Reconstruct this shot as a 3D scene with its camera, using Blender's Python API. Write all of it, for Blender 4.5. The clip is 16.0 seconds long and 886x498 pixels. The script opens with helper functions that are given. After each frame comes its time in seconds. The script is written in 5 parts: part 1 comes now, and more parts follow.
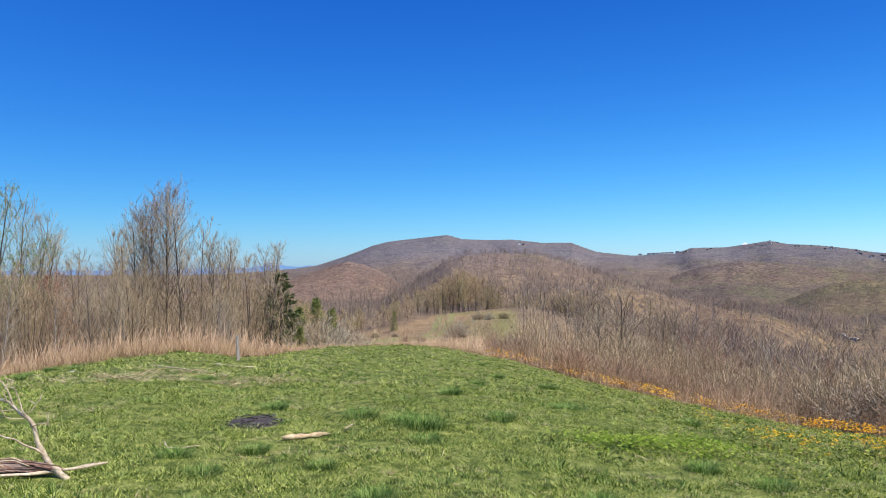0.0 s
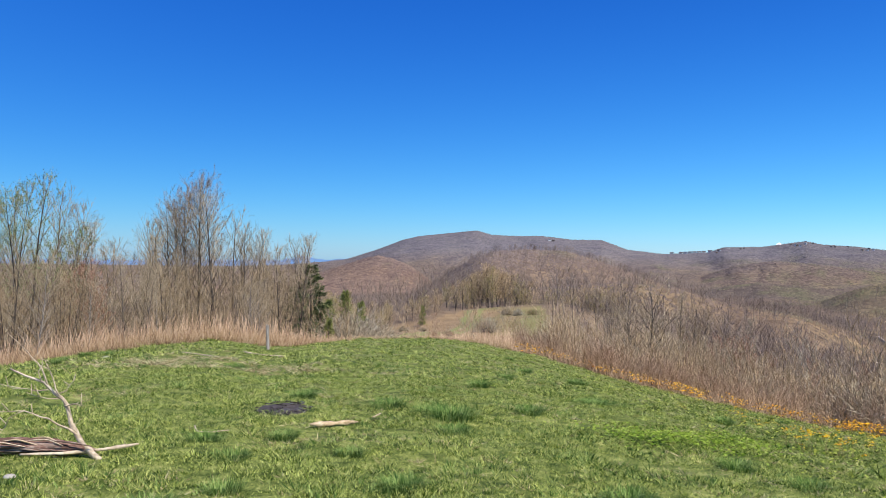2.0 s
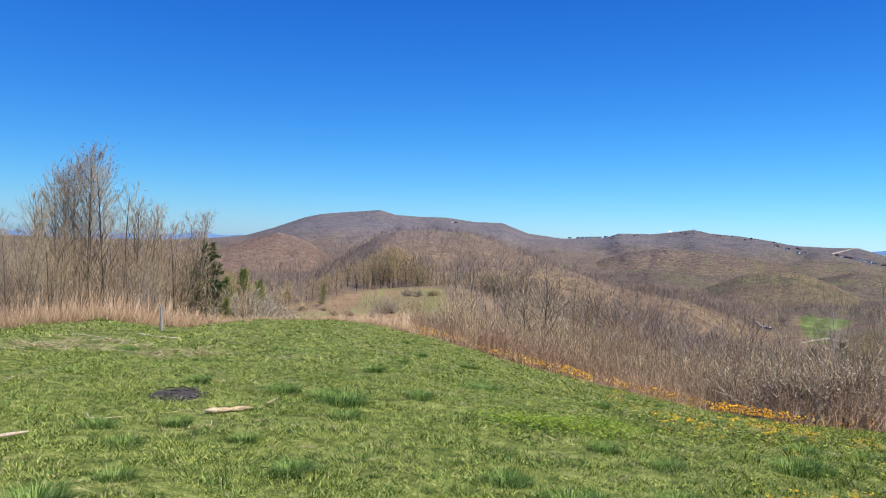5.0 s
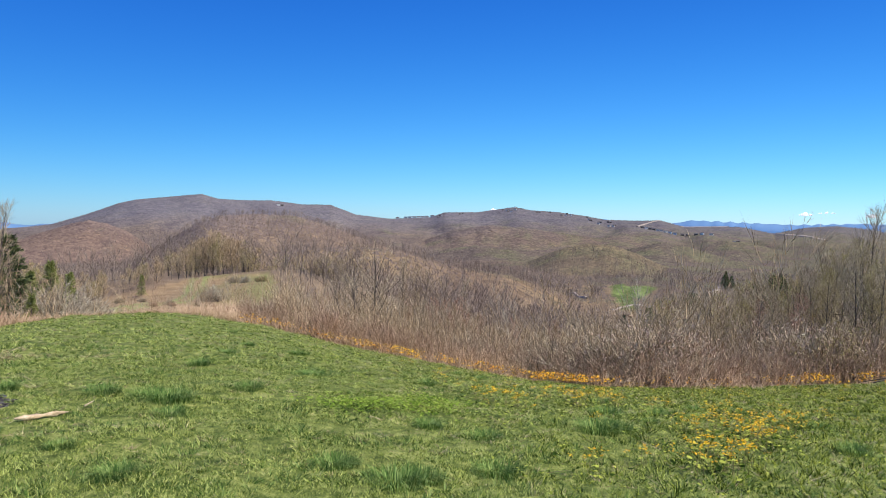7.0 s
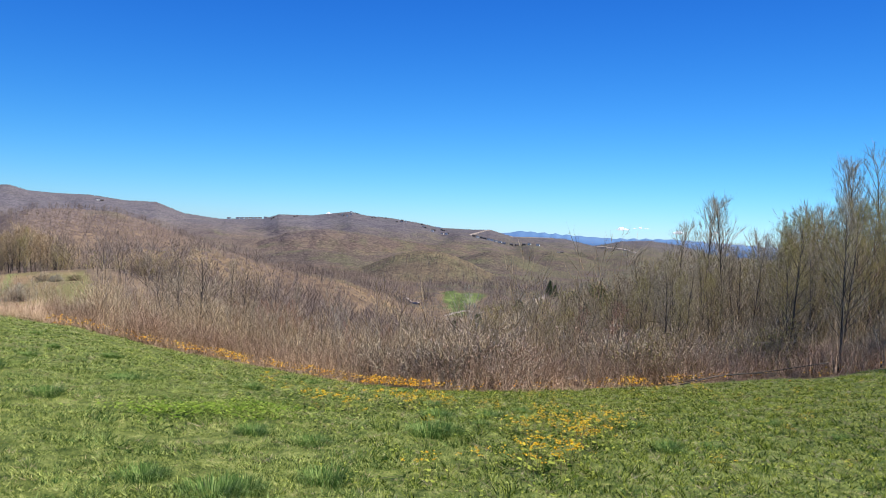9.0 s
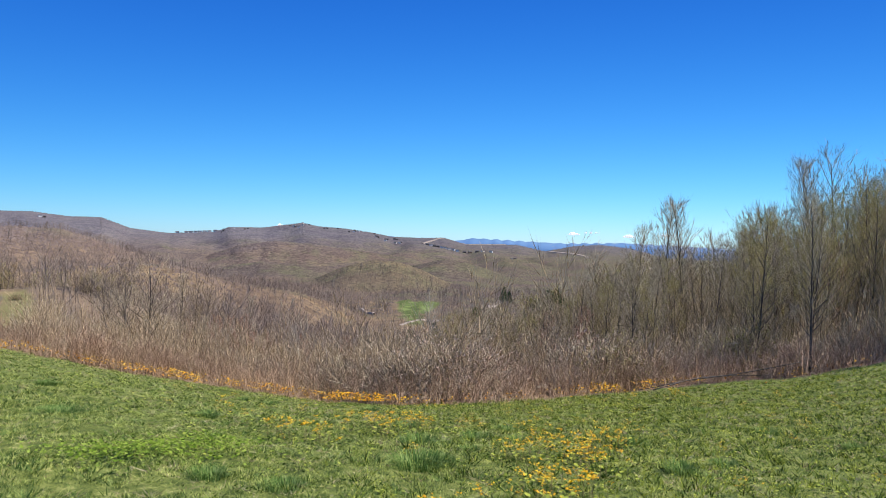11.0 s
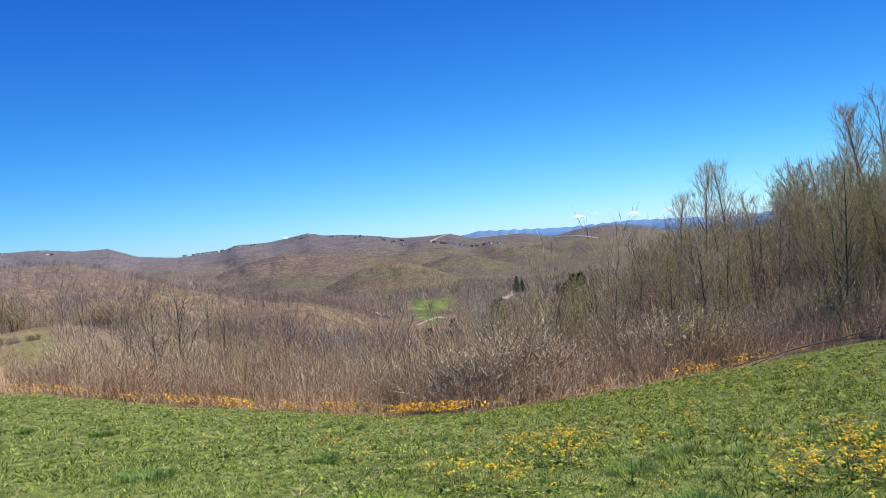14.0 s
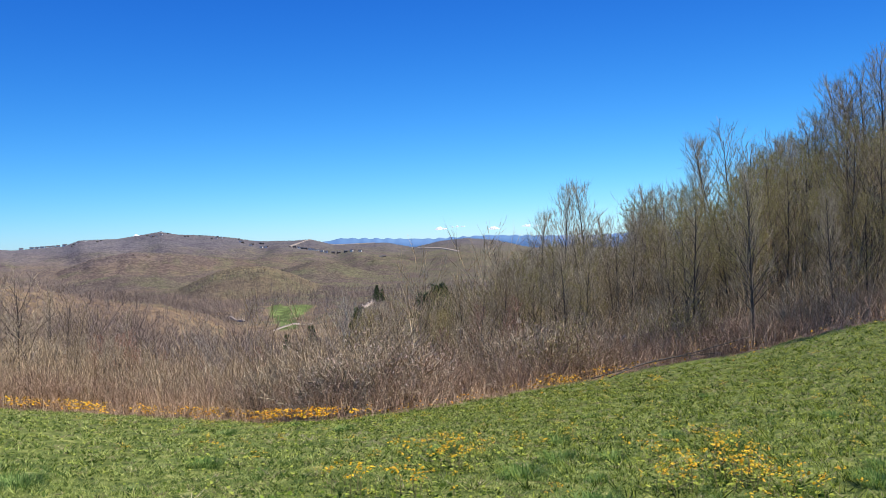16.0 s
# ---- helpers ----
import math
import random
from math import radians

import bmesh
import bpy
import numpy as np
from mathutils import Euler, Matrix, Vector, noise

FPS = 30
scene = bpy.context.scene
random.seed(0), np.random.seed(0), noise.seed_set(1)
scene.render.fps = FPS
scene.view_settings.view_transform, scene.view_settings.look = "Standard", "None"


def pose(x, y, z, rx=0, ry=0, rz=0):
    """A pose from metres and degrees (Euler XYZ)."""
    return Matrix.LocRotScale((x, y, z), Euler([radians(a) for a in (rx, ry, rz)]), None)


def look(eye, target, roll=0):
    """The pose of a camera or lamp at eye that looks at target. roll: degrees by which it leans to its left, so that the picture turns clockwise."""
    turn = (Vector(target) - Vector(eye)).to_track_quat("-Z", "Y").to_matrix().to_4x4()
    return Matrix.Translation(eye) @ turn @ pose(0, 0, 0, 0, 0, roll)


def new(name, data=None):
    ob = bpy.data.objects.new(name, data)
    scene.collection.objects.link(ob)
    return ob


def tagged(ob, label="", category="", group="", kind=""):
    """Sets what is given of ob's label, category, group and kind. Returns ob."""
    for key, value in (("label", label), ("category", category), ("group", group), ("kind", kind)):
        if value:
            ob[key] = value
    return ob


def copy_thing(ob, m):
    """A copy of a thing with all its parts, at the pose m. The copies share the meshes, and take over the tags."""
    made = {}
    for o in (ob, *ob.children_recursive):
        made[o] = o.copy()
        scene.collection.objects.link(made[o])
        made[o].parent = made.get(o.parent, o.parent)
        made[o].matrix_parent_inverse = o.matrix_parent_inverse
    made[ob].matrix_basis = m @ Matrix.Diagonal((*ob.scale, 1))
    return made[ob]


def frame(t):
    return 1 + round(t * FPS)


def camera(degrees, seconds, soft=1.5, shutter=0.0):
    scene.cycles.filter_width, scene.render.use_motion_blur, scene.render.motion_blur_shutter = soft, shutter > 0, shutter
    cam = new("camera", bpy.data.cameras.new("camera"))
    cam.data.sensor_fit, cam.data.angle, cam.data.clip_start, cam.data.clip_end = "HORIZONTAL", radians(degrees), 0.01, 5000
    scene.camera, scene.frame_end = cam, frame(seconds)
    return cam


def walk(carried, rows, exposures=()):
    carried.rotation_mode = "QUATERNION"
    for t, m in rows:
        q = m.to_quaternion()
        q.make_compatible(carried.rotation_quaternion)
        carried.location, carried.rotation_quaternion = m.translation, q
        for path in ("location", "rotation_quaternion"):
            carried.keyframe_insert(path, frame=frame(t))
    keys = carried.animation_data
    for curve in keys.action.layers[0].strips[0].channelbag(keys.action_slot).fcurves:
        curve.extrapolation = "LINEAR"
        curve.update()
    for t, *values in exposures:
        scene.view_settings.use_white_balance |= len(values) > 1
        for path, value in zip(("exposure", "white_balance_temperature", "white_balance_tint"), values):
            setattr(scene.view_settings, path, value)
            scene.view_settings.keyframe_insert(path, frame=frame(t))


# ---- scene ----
cam = camera(58.15, 16.0, soft=0.5)
PATH = [
    (0.0, pose(-0.001, -0.000, 1.590, 91.00, -0.03, 0.00)),
    (0.5, pose(-0.024, 0.033, 1.543, 91.46, -0.95, 0.83)),
    (1.0, pose(-0.019, 0.046, 1.535, 91.21, -1.31, 1.43)),
    (1.5, pose(-0.021, 0.065, 1.533, 90.91, -1.09, 1.96)),
    (2.0, pose(-0.014, 0.041, 1.541, 90.63, -0.96, 2.11)),
    (2.5, pose(-0.010, 0.035, 1.558, 90.17, -0.73, 1.96)),
    (3.0, pose(-0.004, 0.023, 1.557, 90.14, -1.26, 1.55)),
    (5.5, pose(0.060, -0.360, 1.704, 89.24, -1.70, -7.17)),
    (6.0, pose(0.069, -0.415, 1.719, 89.07, -0.68, -10.14)),
    (6.5, pose(0.080, -0.540, 1.761, 88.67, -0.73, -14.71)),
    (7.0, pose(0.074, -0.567, 1.768, 88.39, -0.83, -17.17)),
    (7.5, pose(0.173, -0.421, 1.698, 88.35, -0.21, -20.25)),
    (8.0, pose(0.225, -0.380, 1.680, 88.57, -0.00, -22.87)),
    (8.5, pose(0.220, -0.376, 1.681, 89.04, -1.64, -25.03)),
    (9.0, pose(0.188, -0.277, 1.680, 89.12, -2.72, -28.98)),
    (11.5, pose(0.528, 1.314, 1.536, 89.99, -0.55, -33.12)),
    (12.0, pose(0.555, 1.873, 1.465, 90.08, 1.23, -33.78)),
    (12.5, pose(0.644, 2.426, 1.468, 90.48, 2.78, -33.42)),
    (13.0, pose(0.521, 2.867, 1.422, 90.37, 3.01, -32.37)),
    (13.5, pose(0.431, 3.358, 1.409, 89.96, 3.78, -31.26)),
    (14.0, pose(0.403, 3.768, 1.420, 89.61, 4.67, -31.89)),
    (14.5, pose(0.247, 3.968, 1.427, 89.29, 3.58, -34.73)),
    (15.0, pose(0.111, 4.005, 1.399, 89.15, 2.67, -37.79)),
    (15.5, pose(0.100, 4.008, 1.391, 89.14, 2.01, -40.11)),
    (16.0, pose(0.082, 3.988, 1.402, 89.67, 1.89, -41.81)),
]
walk(cam, PATH)

# ---- light ----
SUN_EL, SUN_AZ = 52.0, 122.0          # degrees above the horizon, and clockwise from +y
world = bpy.data.worlds.new("world")
scene.world = world
world.use_nodes = True
wn = world.node_tree.nodes
sky = wn.new("ShaderNodeTexSky")
sky.sky_type, sky.sun_disc = "NISHITA", False
sky.sun_elevation, sky.sun_rotation = radians(SUN_EL), radians(-SUN_AZ)
sky.altitude, sky.air_density, sky.dust_density, sky.ozone_density = 1300, 1.0, 0.4, 3.0
wn["Background"].inputs["Strength"].default_value = 0.10
wl = world.node_tree.links                # the deep, clear blue that the lens gives mountain air, channel by channel
apart, back = wn.new("ShaderNodeSeparateColor"), wn.new("ShaderNodeCombineColor")
wl.new(sky.outputs["Color"], apart.inputs["Color"])
for name, power, gain in (("Red", 1.95, .097), ("Green", 1.34, .505), ("Blue", .80, 2.14)):
    pw, ml = wn.new("ShaderNodeMath"), wn.new("ShaderNodeMath")
    pw.operation, ml.operation = "POWER", "MULTIPLY"
    pw.inputs[1].default_value, ml.inputs[1].default_value = power, gain
    wl.new(apart.outputs[name], pw.inputs[0])
    wl.new(pw.outputs[0], ml.inputs[0])
    wl.new(ml.outputs[0], back.inputs[name])
wl.new(back.outputs["Color"], wn["Background"].inputs["Color"])
sun = new("sun", bpy.data.lights.new("sun", "SUN"))
sun.data.energy, sun.data.angle, sun.data.color = 5.7, radians(0.55), (1.0, 0.95, 0.87)
sa, se = radians(SUN_AZ), radians(SUN_EL)
sun.matrix_world = look((math.sin(sa) * math.cos(se) * 50, math.cos(sa) * math.cos(se) * 50, math.sin(se) * 50), (0, 0, 0))

# ---- materials ----
def links(m):
    return m.node_tree.nodes, m.node_tree.links


def material(name, colors, rough=0.85, grain=8.0, bump=0.3, patch=0.7, island=0.0, obrandom=0.0, translucent=0.0,
             attr="", glow=0.0, coord="Object", stretch=(1, 1, 1), spec=0.3, sheen=False):
    """Two scales of noise between the given colours, with relief. island / obrandom: how far pieces differ."""
    m = bpy.data.materials.new(name)
    m.use_nodes = True
    n, l = links(m)
    b = n["Principled BSDF"]
    b.inputs["Roughness"].default_value = rough
    b.inputs["Specular IOR Level"].default_value = spec
    tc = n.new("ShaderNodeTexCoord")
    mp = n.new("ShaderNodeMapping")
    mp.inputs["Scale"].default_value = stretch
    l.new(tc.outputs[coord], mp.inputs["Vector"])
    fine, wide = n.new("ShaderNodeTexNoise"), n.new("ShaderNodeTexNoise")
    fine.inputs["Scale"].default_value, fine.inputs["Detail"].default_value = grain, 6
    wide.inputs["Scale"].default_value, wide.inputs["Detail"].default_value = patch, 4
    for x in (fine, wide):
        l.new(mp.outputs["Vector"], x.inputs["Vector"])
    mix = n.new("ShaderNodeMath")
    mix.operation = "MULTIPLY_ADD"
    mix.inputs[1].default_value = 0.5
    half = n.new("ShaderNodeMath")
    half.operation = "MULTIPLY"
    half.inputs[1].default_value = 0.5
    l.new(wide.outputs["Fac"], half.inputs[0])
    l.new(fine.outputs["Fac"], mix.inputs[0])
    l.new(half.outputs[0], mix.inputs[2])
    fac = mix.outputs[0]
    src = None
    if island:
        g = n.new("ShaderNodeNewGeometry")
        src, amount = g.outputs["Random Per Island"], island
    elif obrandom:
        g = n.new("ShaderNodeObjectInfo")
        src, amount = g.outputs["Random"], obrandom
    if src is not None:
        ma = n.new("ShaderNodeMath")
        ma.operation = "MULTIPLY_ADD"
        ma.inputs[1].default_value, = (amount,)
        sb = n.new("ShaderNodeMath")
        sb.operation = "SUBTRACT"
        sb.inputs[1].default_value = 0.5 * amount
        l.new(src, ma.inputs[0])
        l.new(fac, ma.inputs[2])
        l.new(ma.outputs[0], sb.inputs[0])
        fac = sb.outputs[0]
    ramp = n.new("ShaderNodeValToRGB")
    el = ramp.color_ramp.elements
    k = len(colors)
    while len(el) < k:
        el.new(0.5)
    for i, c in enumerate(colors):
        el[i].position = 0.28 + 0.44 * i / max(1, k - 1)
        el[i].color = (*c, 1)
    l.new(fac, ramp.inputs["Fac"])
    col = ramp.outputs["Color"]
    if attr:
        at = n.new("ShaderNodeAttribute")
        at.attribute_name = attr
        mm = n.new("ShaderNodeMix")
        mm.data_type, mm.blend_type = "RGBA", "MULTIPLY"
        mm.inputs[0].default_value = 1
        l.new(at.outputs["Color"], mm.inputs[6])
        l.new(col, mm.inputs[7])
        col = mm.outputs[2]
    l.new(col, b.inputs["Base Color"])
    if glow:
        l.new(col, b.inputs["Emission Color"])
        b.inputs["Emission Strength"].default_value = glow
    if bump:
        bp = n.new("ShaderNodeBump")
        bp.inputs["Strength"].default_value, bp.inputs["Distance"].default_value = bump, 0.3 / grain
        l.new(fine.outputs["Fac"], bp.inputs["Height"])
        l.new(bp.outputs["Normal"], b.inputs["Normal"])
    if translucent:
        tr, ad = n.new("ShaderNodeBsdfTranslucent"), n.new("ShaderNodeMixShader")
        ad.inputs[0].default_value = translucent
        l.new(col, tr.inputs["Color"])
        l.new(b.outputs[0], ad.inputs[1])
        l.new(tr.outputs[0], ad.inputs[2])
        l.new(ad.outputs[0], n["Material Output"].inputs["Surface"])
    return m


BARK = material("bark", [(.035, .028, .022), (.09, .073, .056), (.20, .165, .128)], grain=14, patch=2, obrandom=.35, stretch=(1, 1, .3))
PALE_BARK = material("pale_bark", [(.13, .11, .088), (.26, .228, .185), (.42, .38, .32)], grain=10, patch=1.5, obrandom=.25, stretch=(1, 1, .4))
TWIG = material("twig", [(.12, .083, .042), (.33, .245, .135), (.60, .47, .28)], grain=5, patch=.5, island=.4, bump=0)
PALE_TWIG = material("pale_twig", [(.17, .13, .075), (.41, .325, .20), (.66, .55, .36)], grain=5, patch=.5, island=.4, bump=0)
SILVER_TWIG = material("silver_twig", [(.24, .205, .135), (.42, .365, .255), (.60, .53, .39)], grain=5, patch=.5, island=.4, bump=0)
RED_TWIG = material("red_twig", [(.22, .13, .072), (.46, .305, .185), (.68, .50, .33)], grain=5, patch=.4, island=.5, bump=0)
WOODS = material("woods", [(.16, .115, .085), (.26, .20, .148), (.38, .295, .22)], grain=.5, patch=.01, island=.4, bump=0)
FAR_WOODS = material("far_woods", [(.74, .74, .76), (1, 1, 1), (1.26, 1.25, 1.16)], rough=1, grain=.06, patch=.008, island=.36, bump=0, attr="cover", spec=0)
# darker copy of WOODS_NEAR, with the shade inside the woods in its colour
WOODS_DARK = material("woods_dark", [(.07, .05, .03), (.26, .195, .10), (.58, .46, .26)], grain=.8, patch=.05, island=.5, bump=0)
WOODS_NEAR = material("woods_near", [(.20, .135, .066), (.50, .365, .195), (.80, .62, .37)], grain=.8, patch=.05, island=.5, bump=0)
STRAW_TALL = material("straw_tall", [(.20, .125, .065), (.37, .24, .13), (.54, .40, .24)], grain=2, patch=.3, island=.5, bump=0, translucent=.2)
STRAW = material("straw", [(.30, .24, .11), (.52, .43, .22), (.72, .61, .36)], grain=3, patch=.5, island=.5, bump=0, translucent=.2)
GRASS = material("grass", [(.060, .106, .015), (.318, .405, .08), (.70, .735, .23)], spec=.08, rough=.85, grain=17, patch=1.0, island=.85, bump=0, translucent=.35)
GRASS_BLUE = material("grass_blue", [(.05, .11, .024), (.17, .28, .062), (.42, .53, .17)], spec=.06, rough=.85, grain=15, patch=1.2, island=.5, bump=0, translucent=.3)
WEED = material("weed", [(.11, .19, .016), (.24, .35, .035), (.43, .54, .09)], spec=.1, rough=.7, grain=6, patch=1, island=.5, bump=.1, translucent=.35)
WEED_DARK = material("weed_dark", [(.024, .050, .007), (.125, .180, .022), (.50, .54, .09)], spec=.04, rough=.9, grain=6, patch=.5, island=.85, bump=.1, translucent=.3)
STALK = material("stalk", [(.13, .10, .04), (.2, .17, .07)], grain=8, bump=0, island=.3)
PETAL = material("petal", [(.66, .32, .005), (.90, .53, .010), (.97, .70, .03)], rough=.6, grain=6, patch=.6, island=.5, bump=0, translucent=.2)
PETAL_DEEP = material("deep_yellow_petal", [(.58, .22, .005), (.86, .42, .008), (.96, .62, .025)], rough=.6, grain=6, patch=.6, island=.5, bump=0, translucent=.2)
LOGWOOD = material("log_wood", [(.03, .017, .012), (.20, .11, .08), (.68, .56, .44)], grain=22, patch=9, bump=1.0, stretch=(.16, 3, 3))
SPLITWOOD = material("split_wood", [(.24, .15, .08), (.58, .43, .26), (.84, .72, .52)], grain=30, patch=9, bump=1.0, stretch=(.5, 2, 2))
DRIFT = material("bleached_wood", [(.16, .11, .07), (.55, .43, .29), (.86, .74, .55)], grain=30, patch=7, bump=.9)
STONE = material("pale_stone", [(.26, .23, .18), (.42, .38, .31), (.55, .51, .43)], grain=14, patch=3, bump=.5)
CHAR = material("charcoal", [(.026, .021, .019), (.062, .050, .044), (.16, .13, .11)], grain=45, patch=8, bump=1.0)
ASH = material("ash", [(.12, .11, .11), (.2, .19, .19), (.32, .30, .29)], grain=30, bump=.6)
POSTWOOD = material("post_wood", [(.20, .17, .15), (.36, .32, .28), (.52, .48, .43)], grain=18, patch=4, bump=.6, stretch=(2, 2, .25))
DIRT = material("dirt_road", [(.27, .21, .15), (.36, .29, .22), (.44, .37, .28)], grain=.6, patch=.05, bump=.3)
WALL_WHITE = material("pale_siding", [(.62, .60, .56), (.72, .70, .66), (.8, .78, .75)], grain=1, bump=.1)
WALL_BROWN = material("timber_siding", [(.10, .07, .05), (.16, .12, .09), (.22, .17, .13)], grain=1, bump=.1)
ROOF = material("roof_shingle", [(.07, .065, .065), (.11, .10, .10), (.16, .15, .14)], grain=1.5, bump=.2)
PANE = material("window_pane", [(.02, .025, .03), (.04, .045, .05)], rough=.1, grain=1, bump=0, spec=.6)
TURF = material("turf", [(.012, .018, .004), (.058, .085, .015), (.22, .25, .06), (.62, .54, .23)], rough=.95, grain=60, patch=6, bump=1.0, spec=.1)
# the blue of distant haze, painted as base colour
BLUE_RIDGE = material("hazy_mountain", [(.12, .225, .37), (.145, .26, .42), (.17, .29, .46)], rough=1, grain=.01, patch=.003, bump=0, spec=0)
# clouds have an added glow in place of sunlight on them
CLOUD = material("cloud_white", [(.85, .86, .88), (.92, .92, .93), (.97, .97, .97)], rough=1, grain=.05, patch=.02, bump=0, translucent=.4, spec=0, glow=.55)



def forest_material(name):
    """Leafless canopy seen from afar: crowns as rounded cells that differ in tone, over the land's own cover."""
    m = bpy.data.materials.new(name)
    m.use_nodes = True
    n, l = links(m)
    b = n["Principled BSDF"]
    b.inputs["Roughness"].default_value, b.inputs["Specular IOR Level"].default_value = 1.0, 0.0
    tc = n.new("ShaderNodeTexCoord")
    cell, wide, fine = n.new("ShaderNodeTexVoronoi"), n.new("ShaderNodeTexNoise"), n.new("ShaderNodeTexNoise")
    cell.inputs["Scale"].default_value, cell.inputs["Randomness"].default_value = .13, 1
    wide.inputs["Scale"].default_value, wide.inputs["Detail"].default_value = .011, 5
    fine.inputs["Scale"].default_value, fine.inputs["Detail"].default_value = .5, 5
    for x in (cell, wide, fine):
        l.new(tc.outputs["Object"], x.inputs["Vector"])
    tone = n.new("ShaderNodeValToRGB")
    e = tone.color_ramp.elements
    e.new(.5)
    for i, (p, c) in enumerate(((.1, (.76, .75, .77)), (.5, (.98, .98, .97)), (.92, (1.3, 1.28, 1.2)))):
        e[i].position, e[i].color = p, (*c, 1)
    sep = n.new("ShaderNodeSeparateColor")
    l.new(cell.outputs["Color"], sep.inputs["Color"])
    l.new(sep.outputs["Red"], tone.inputs["Fac"])
    broad = n.new("ShaderNodeValToRGB")
    e = broad.color_ramp.elements
    e.new(.5)
    for i, (p, c) in enumerate(((.32, (.78, .76, .80)), (.5, (1, 1, 1)), (.68, (1.18, 1.16, 1.02)))):
        e[i].position, e[i].color = p, (*c, 1)
    l.new(wide.outputs["Fac"], broad.inputs["Fac"])
    at = n.new("ShaderNodeAttribute")
    at.attribute_name = "cover"
    col = at.outputs["Color"]
    for o in (tone, broad):
        mm = n.new("ShaderNodeMix")
        mm.data_type, mm.blend_type = "RGBA", "MULTIPLY"
        mm.inputs[0].default_value = 1
        l.new(col, mm.inputs[6])
        l.new(o.outputs["Color"], mm.inputs[7])
        col = mm.outputs[2]
    l.new(col, b.inputs["Base Color"])
    up = n.new("ShaderNodeMath")
    up.operation = "MULTIPLY_ADD"
    up.inputs[1].default_value = -1
    l.new(cell.outputs["Distance"], up.inputs[0])
    l.new(fine.outputs["Fac"], up.inputs[2])
    bp = n.new("ShaderNodeBump")
    bp.inputs["Strength"].default_value, bp.inputs["Distance"].default_value = .35, 3.0
    l.new(up.outputs[0], bp.inputs["Height"])
    l.new(bp.outputs["Normal"], b.inputs["Normal"])
    return m


FOREST = forest_material("far_forest")

# ---- the shape of the land ----
MEADOW = (-0.6227, -0.0387, -0.5021, 0.1056, -0.2106, 0.3751, -0.1958, -0.1375, 0.0104)
EDGE = ((-180, 26), (-100, 26), (-60, 22), (-32, 22.5), (-20, 22), (-13, 23.5), (-8, 28.5), (0, 31), (8, 31), (14, 30.5), (20, 29), (25, 27.5), (30, 26), (36, 26), (43, 28.5), (53, 30), (60, 29), (64, 27.5), (75, 25.5), (100, 26), (180, 26))
BRINK = ((-20, -.85), (-13.5, -1.1), (-8, -1.4), (-3, -1.5), (0, -1.7), (3, -2.02), (5, -2.22), (9, -2.78), (12, -3.12), (16, -3.42), (20, -3.6), (24.5, -3.72), (28, -3.55), (31, -3.42), (36, -3.28), (40, -3.35), (45, -3.25), (51.6, -2.78), (55, -2.55), (58.3, -2.0), (62.8, -1.25))   # height of the edge
CREST = ((0, 0), (20, .63), (32, 1.6), (45, 3.4), (60, 6.0), (90, 9.6), (120, 9.6), (150, 8.0), (185, 11), (250, 22), (400, 42), (800, 85), (6000, 200))
SKYLINE = ((-180, -1.5), (-45, -1.6), (-25, -1.6), (-14, -.95), (-11.2, -.5), (-9, -.2), (-7, .45), (-5, 1.22), (-3.9, 1.5), (-2.2, 1.7), (.3, 1.98), (1.4, 1.68), (3.1, 1.62), (5.1, 1.64), (7.1, 1.41), (9.1, 1.42),
           (10.9, .77), (13.4, .5), (16.3, .66), (17.3, 1.02), (19.6, 1.06), (22.3, 1.46), (23.4, 1.24), (25.3, 1.13), (27.3, .88), (28.6, .64), (30.8, .6), (32.4, .65), (34, .22), (37.6, .28), (39.7, -.14), (41.6, .27), (43.5, .40), (45.5, .2), (48, -.4), (56, -.8), (80, -1), (180, -1.5))


def edge_at(az):
    return np.interp(az, [e[0] for e in EDGE], [e[1] for e in EDGE])


def crown_of_hill(x, y):
    x, y = x / 10, y / 10
    a, b, c, d, e, f, g, h, i = MEADOW
    return a * x + b * y + c * x * x + d * x * y + e * y * y + f * x ** 3 + g * x * x * y + h * x * y * y + i * y ** 3


def meadow(x, y):
    """Rounded at the top, then an even slope down to the brink."""
    r, az = np.maximum(np.hypot(x, y), 1e-6), np.degrees(np.arctan2(x, y))
    top = crown_of_hill(x, y)
    e = edge_at(az)
    at8, out = crown_of_hill(x / r * 8, y / r * 8), crown_of_hill(x / r * e, y / r * e)
    inside = np.clip((az + 20) / 5, 0, 1) * np.clip((68 - az) / 5, 0, 1)
    brink = out + (np.interp(az, [q[0] for q in BRINK], [q[1] for q in BRINK]) - out) * inside
    line = at8 + (brink - at8) * (r - 8) / (e - 8)
    w = np.clip((r - 8) / 6, 0, 1)
    w = w * w * (3 - 2 * w) * inside
    far = np.clip((e - r) / 6, 0, 1)
    return top * (1 - w) + w * (line + .3 * far * (top - line))


def slope(x, y):
    """The ridge that the meadow lies on, and its flanks down to the valley."""
    drop = sum(np.interp(np.abs(y) * (1 + k), [c[0] for c in CREST], [c[1] for c in CREST]) for k in (-.12, -.07, -.025, .025, .07, .12)) / 6
    u = x + 1 - np.clip(y, 0, 150) * .045
    u = np.sign(u) * np.maximum(np.abs(u) - np.interp(y, (40, 90, 165, 230), (0, 13, 13, 0)), 0)     # the knoll has a broad top
    s = np.clip(np.abs(y), 0, 60)
    d = drop + np.where(u > 0, u * (.06 + .0045 * s), -u * (.05 + .0035 * s))
    return -62 * (1 - np.exp(-d / 62)) + 9 * np.exp(-((x - 74) ** 2 + (y - 14) ** 2) / (2 * 26.0 ** 2))


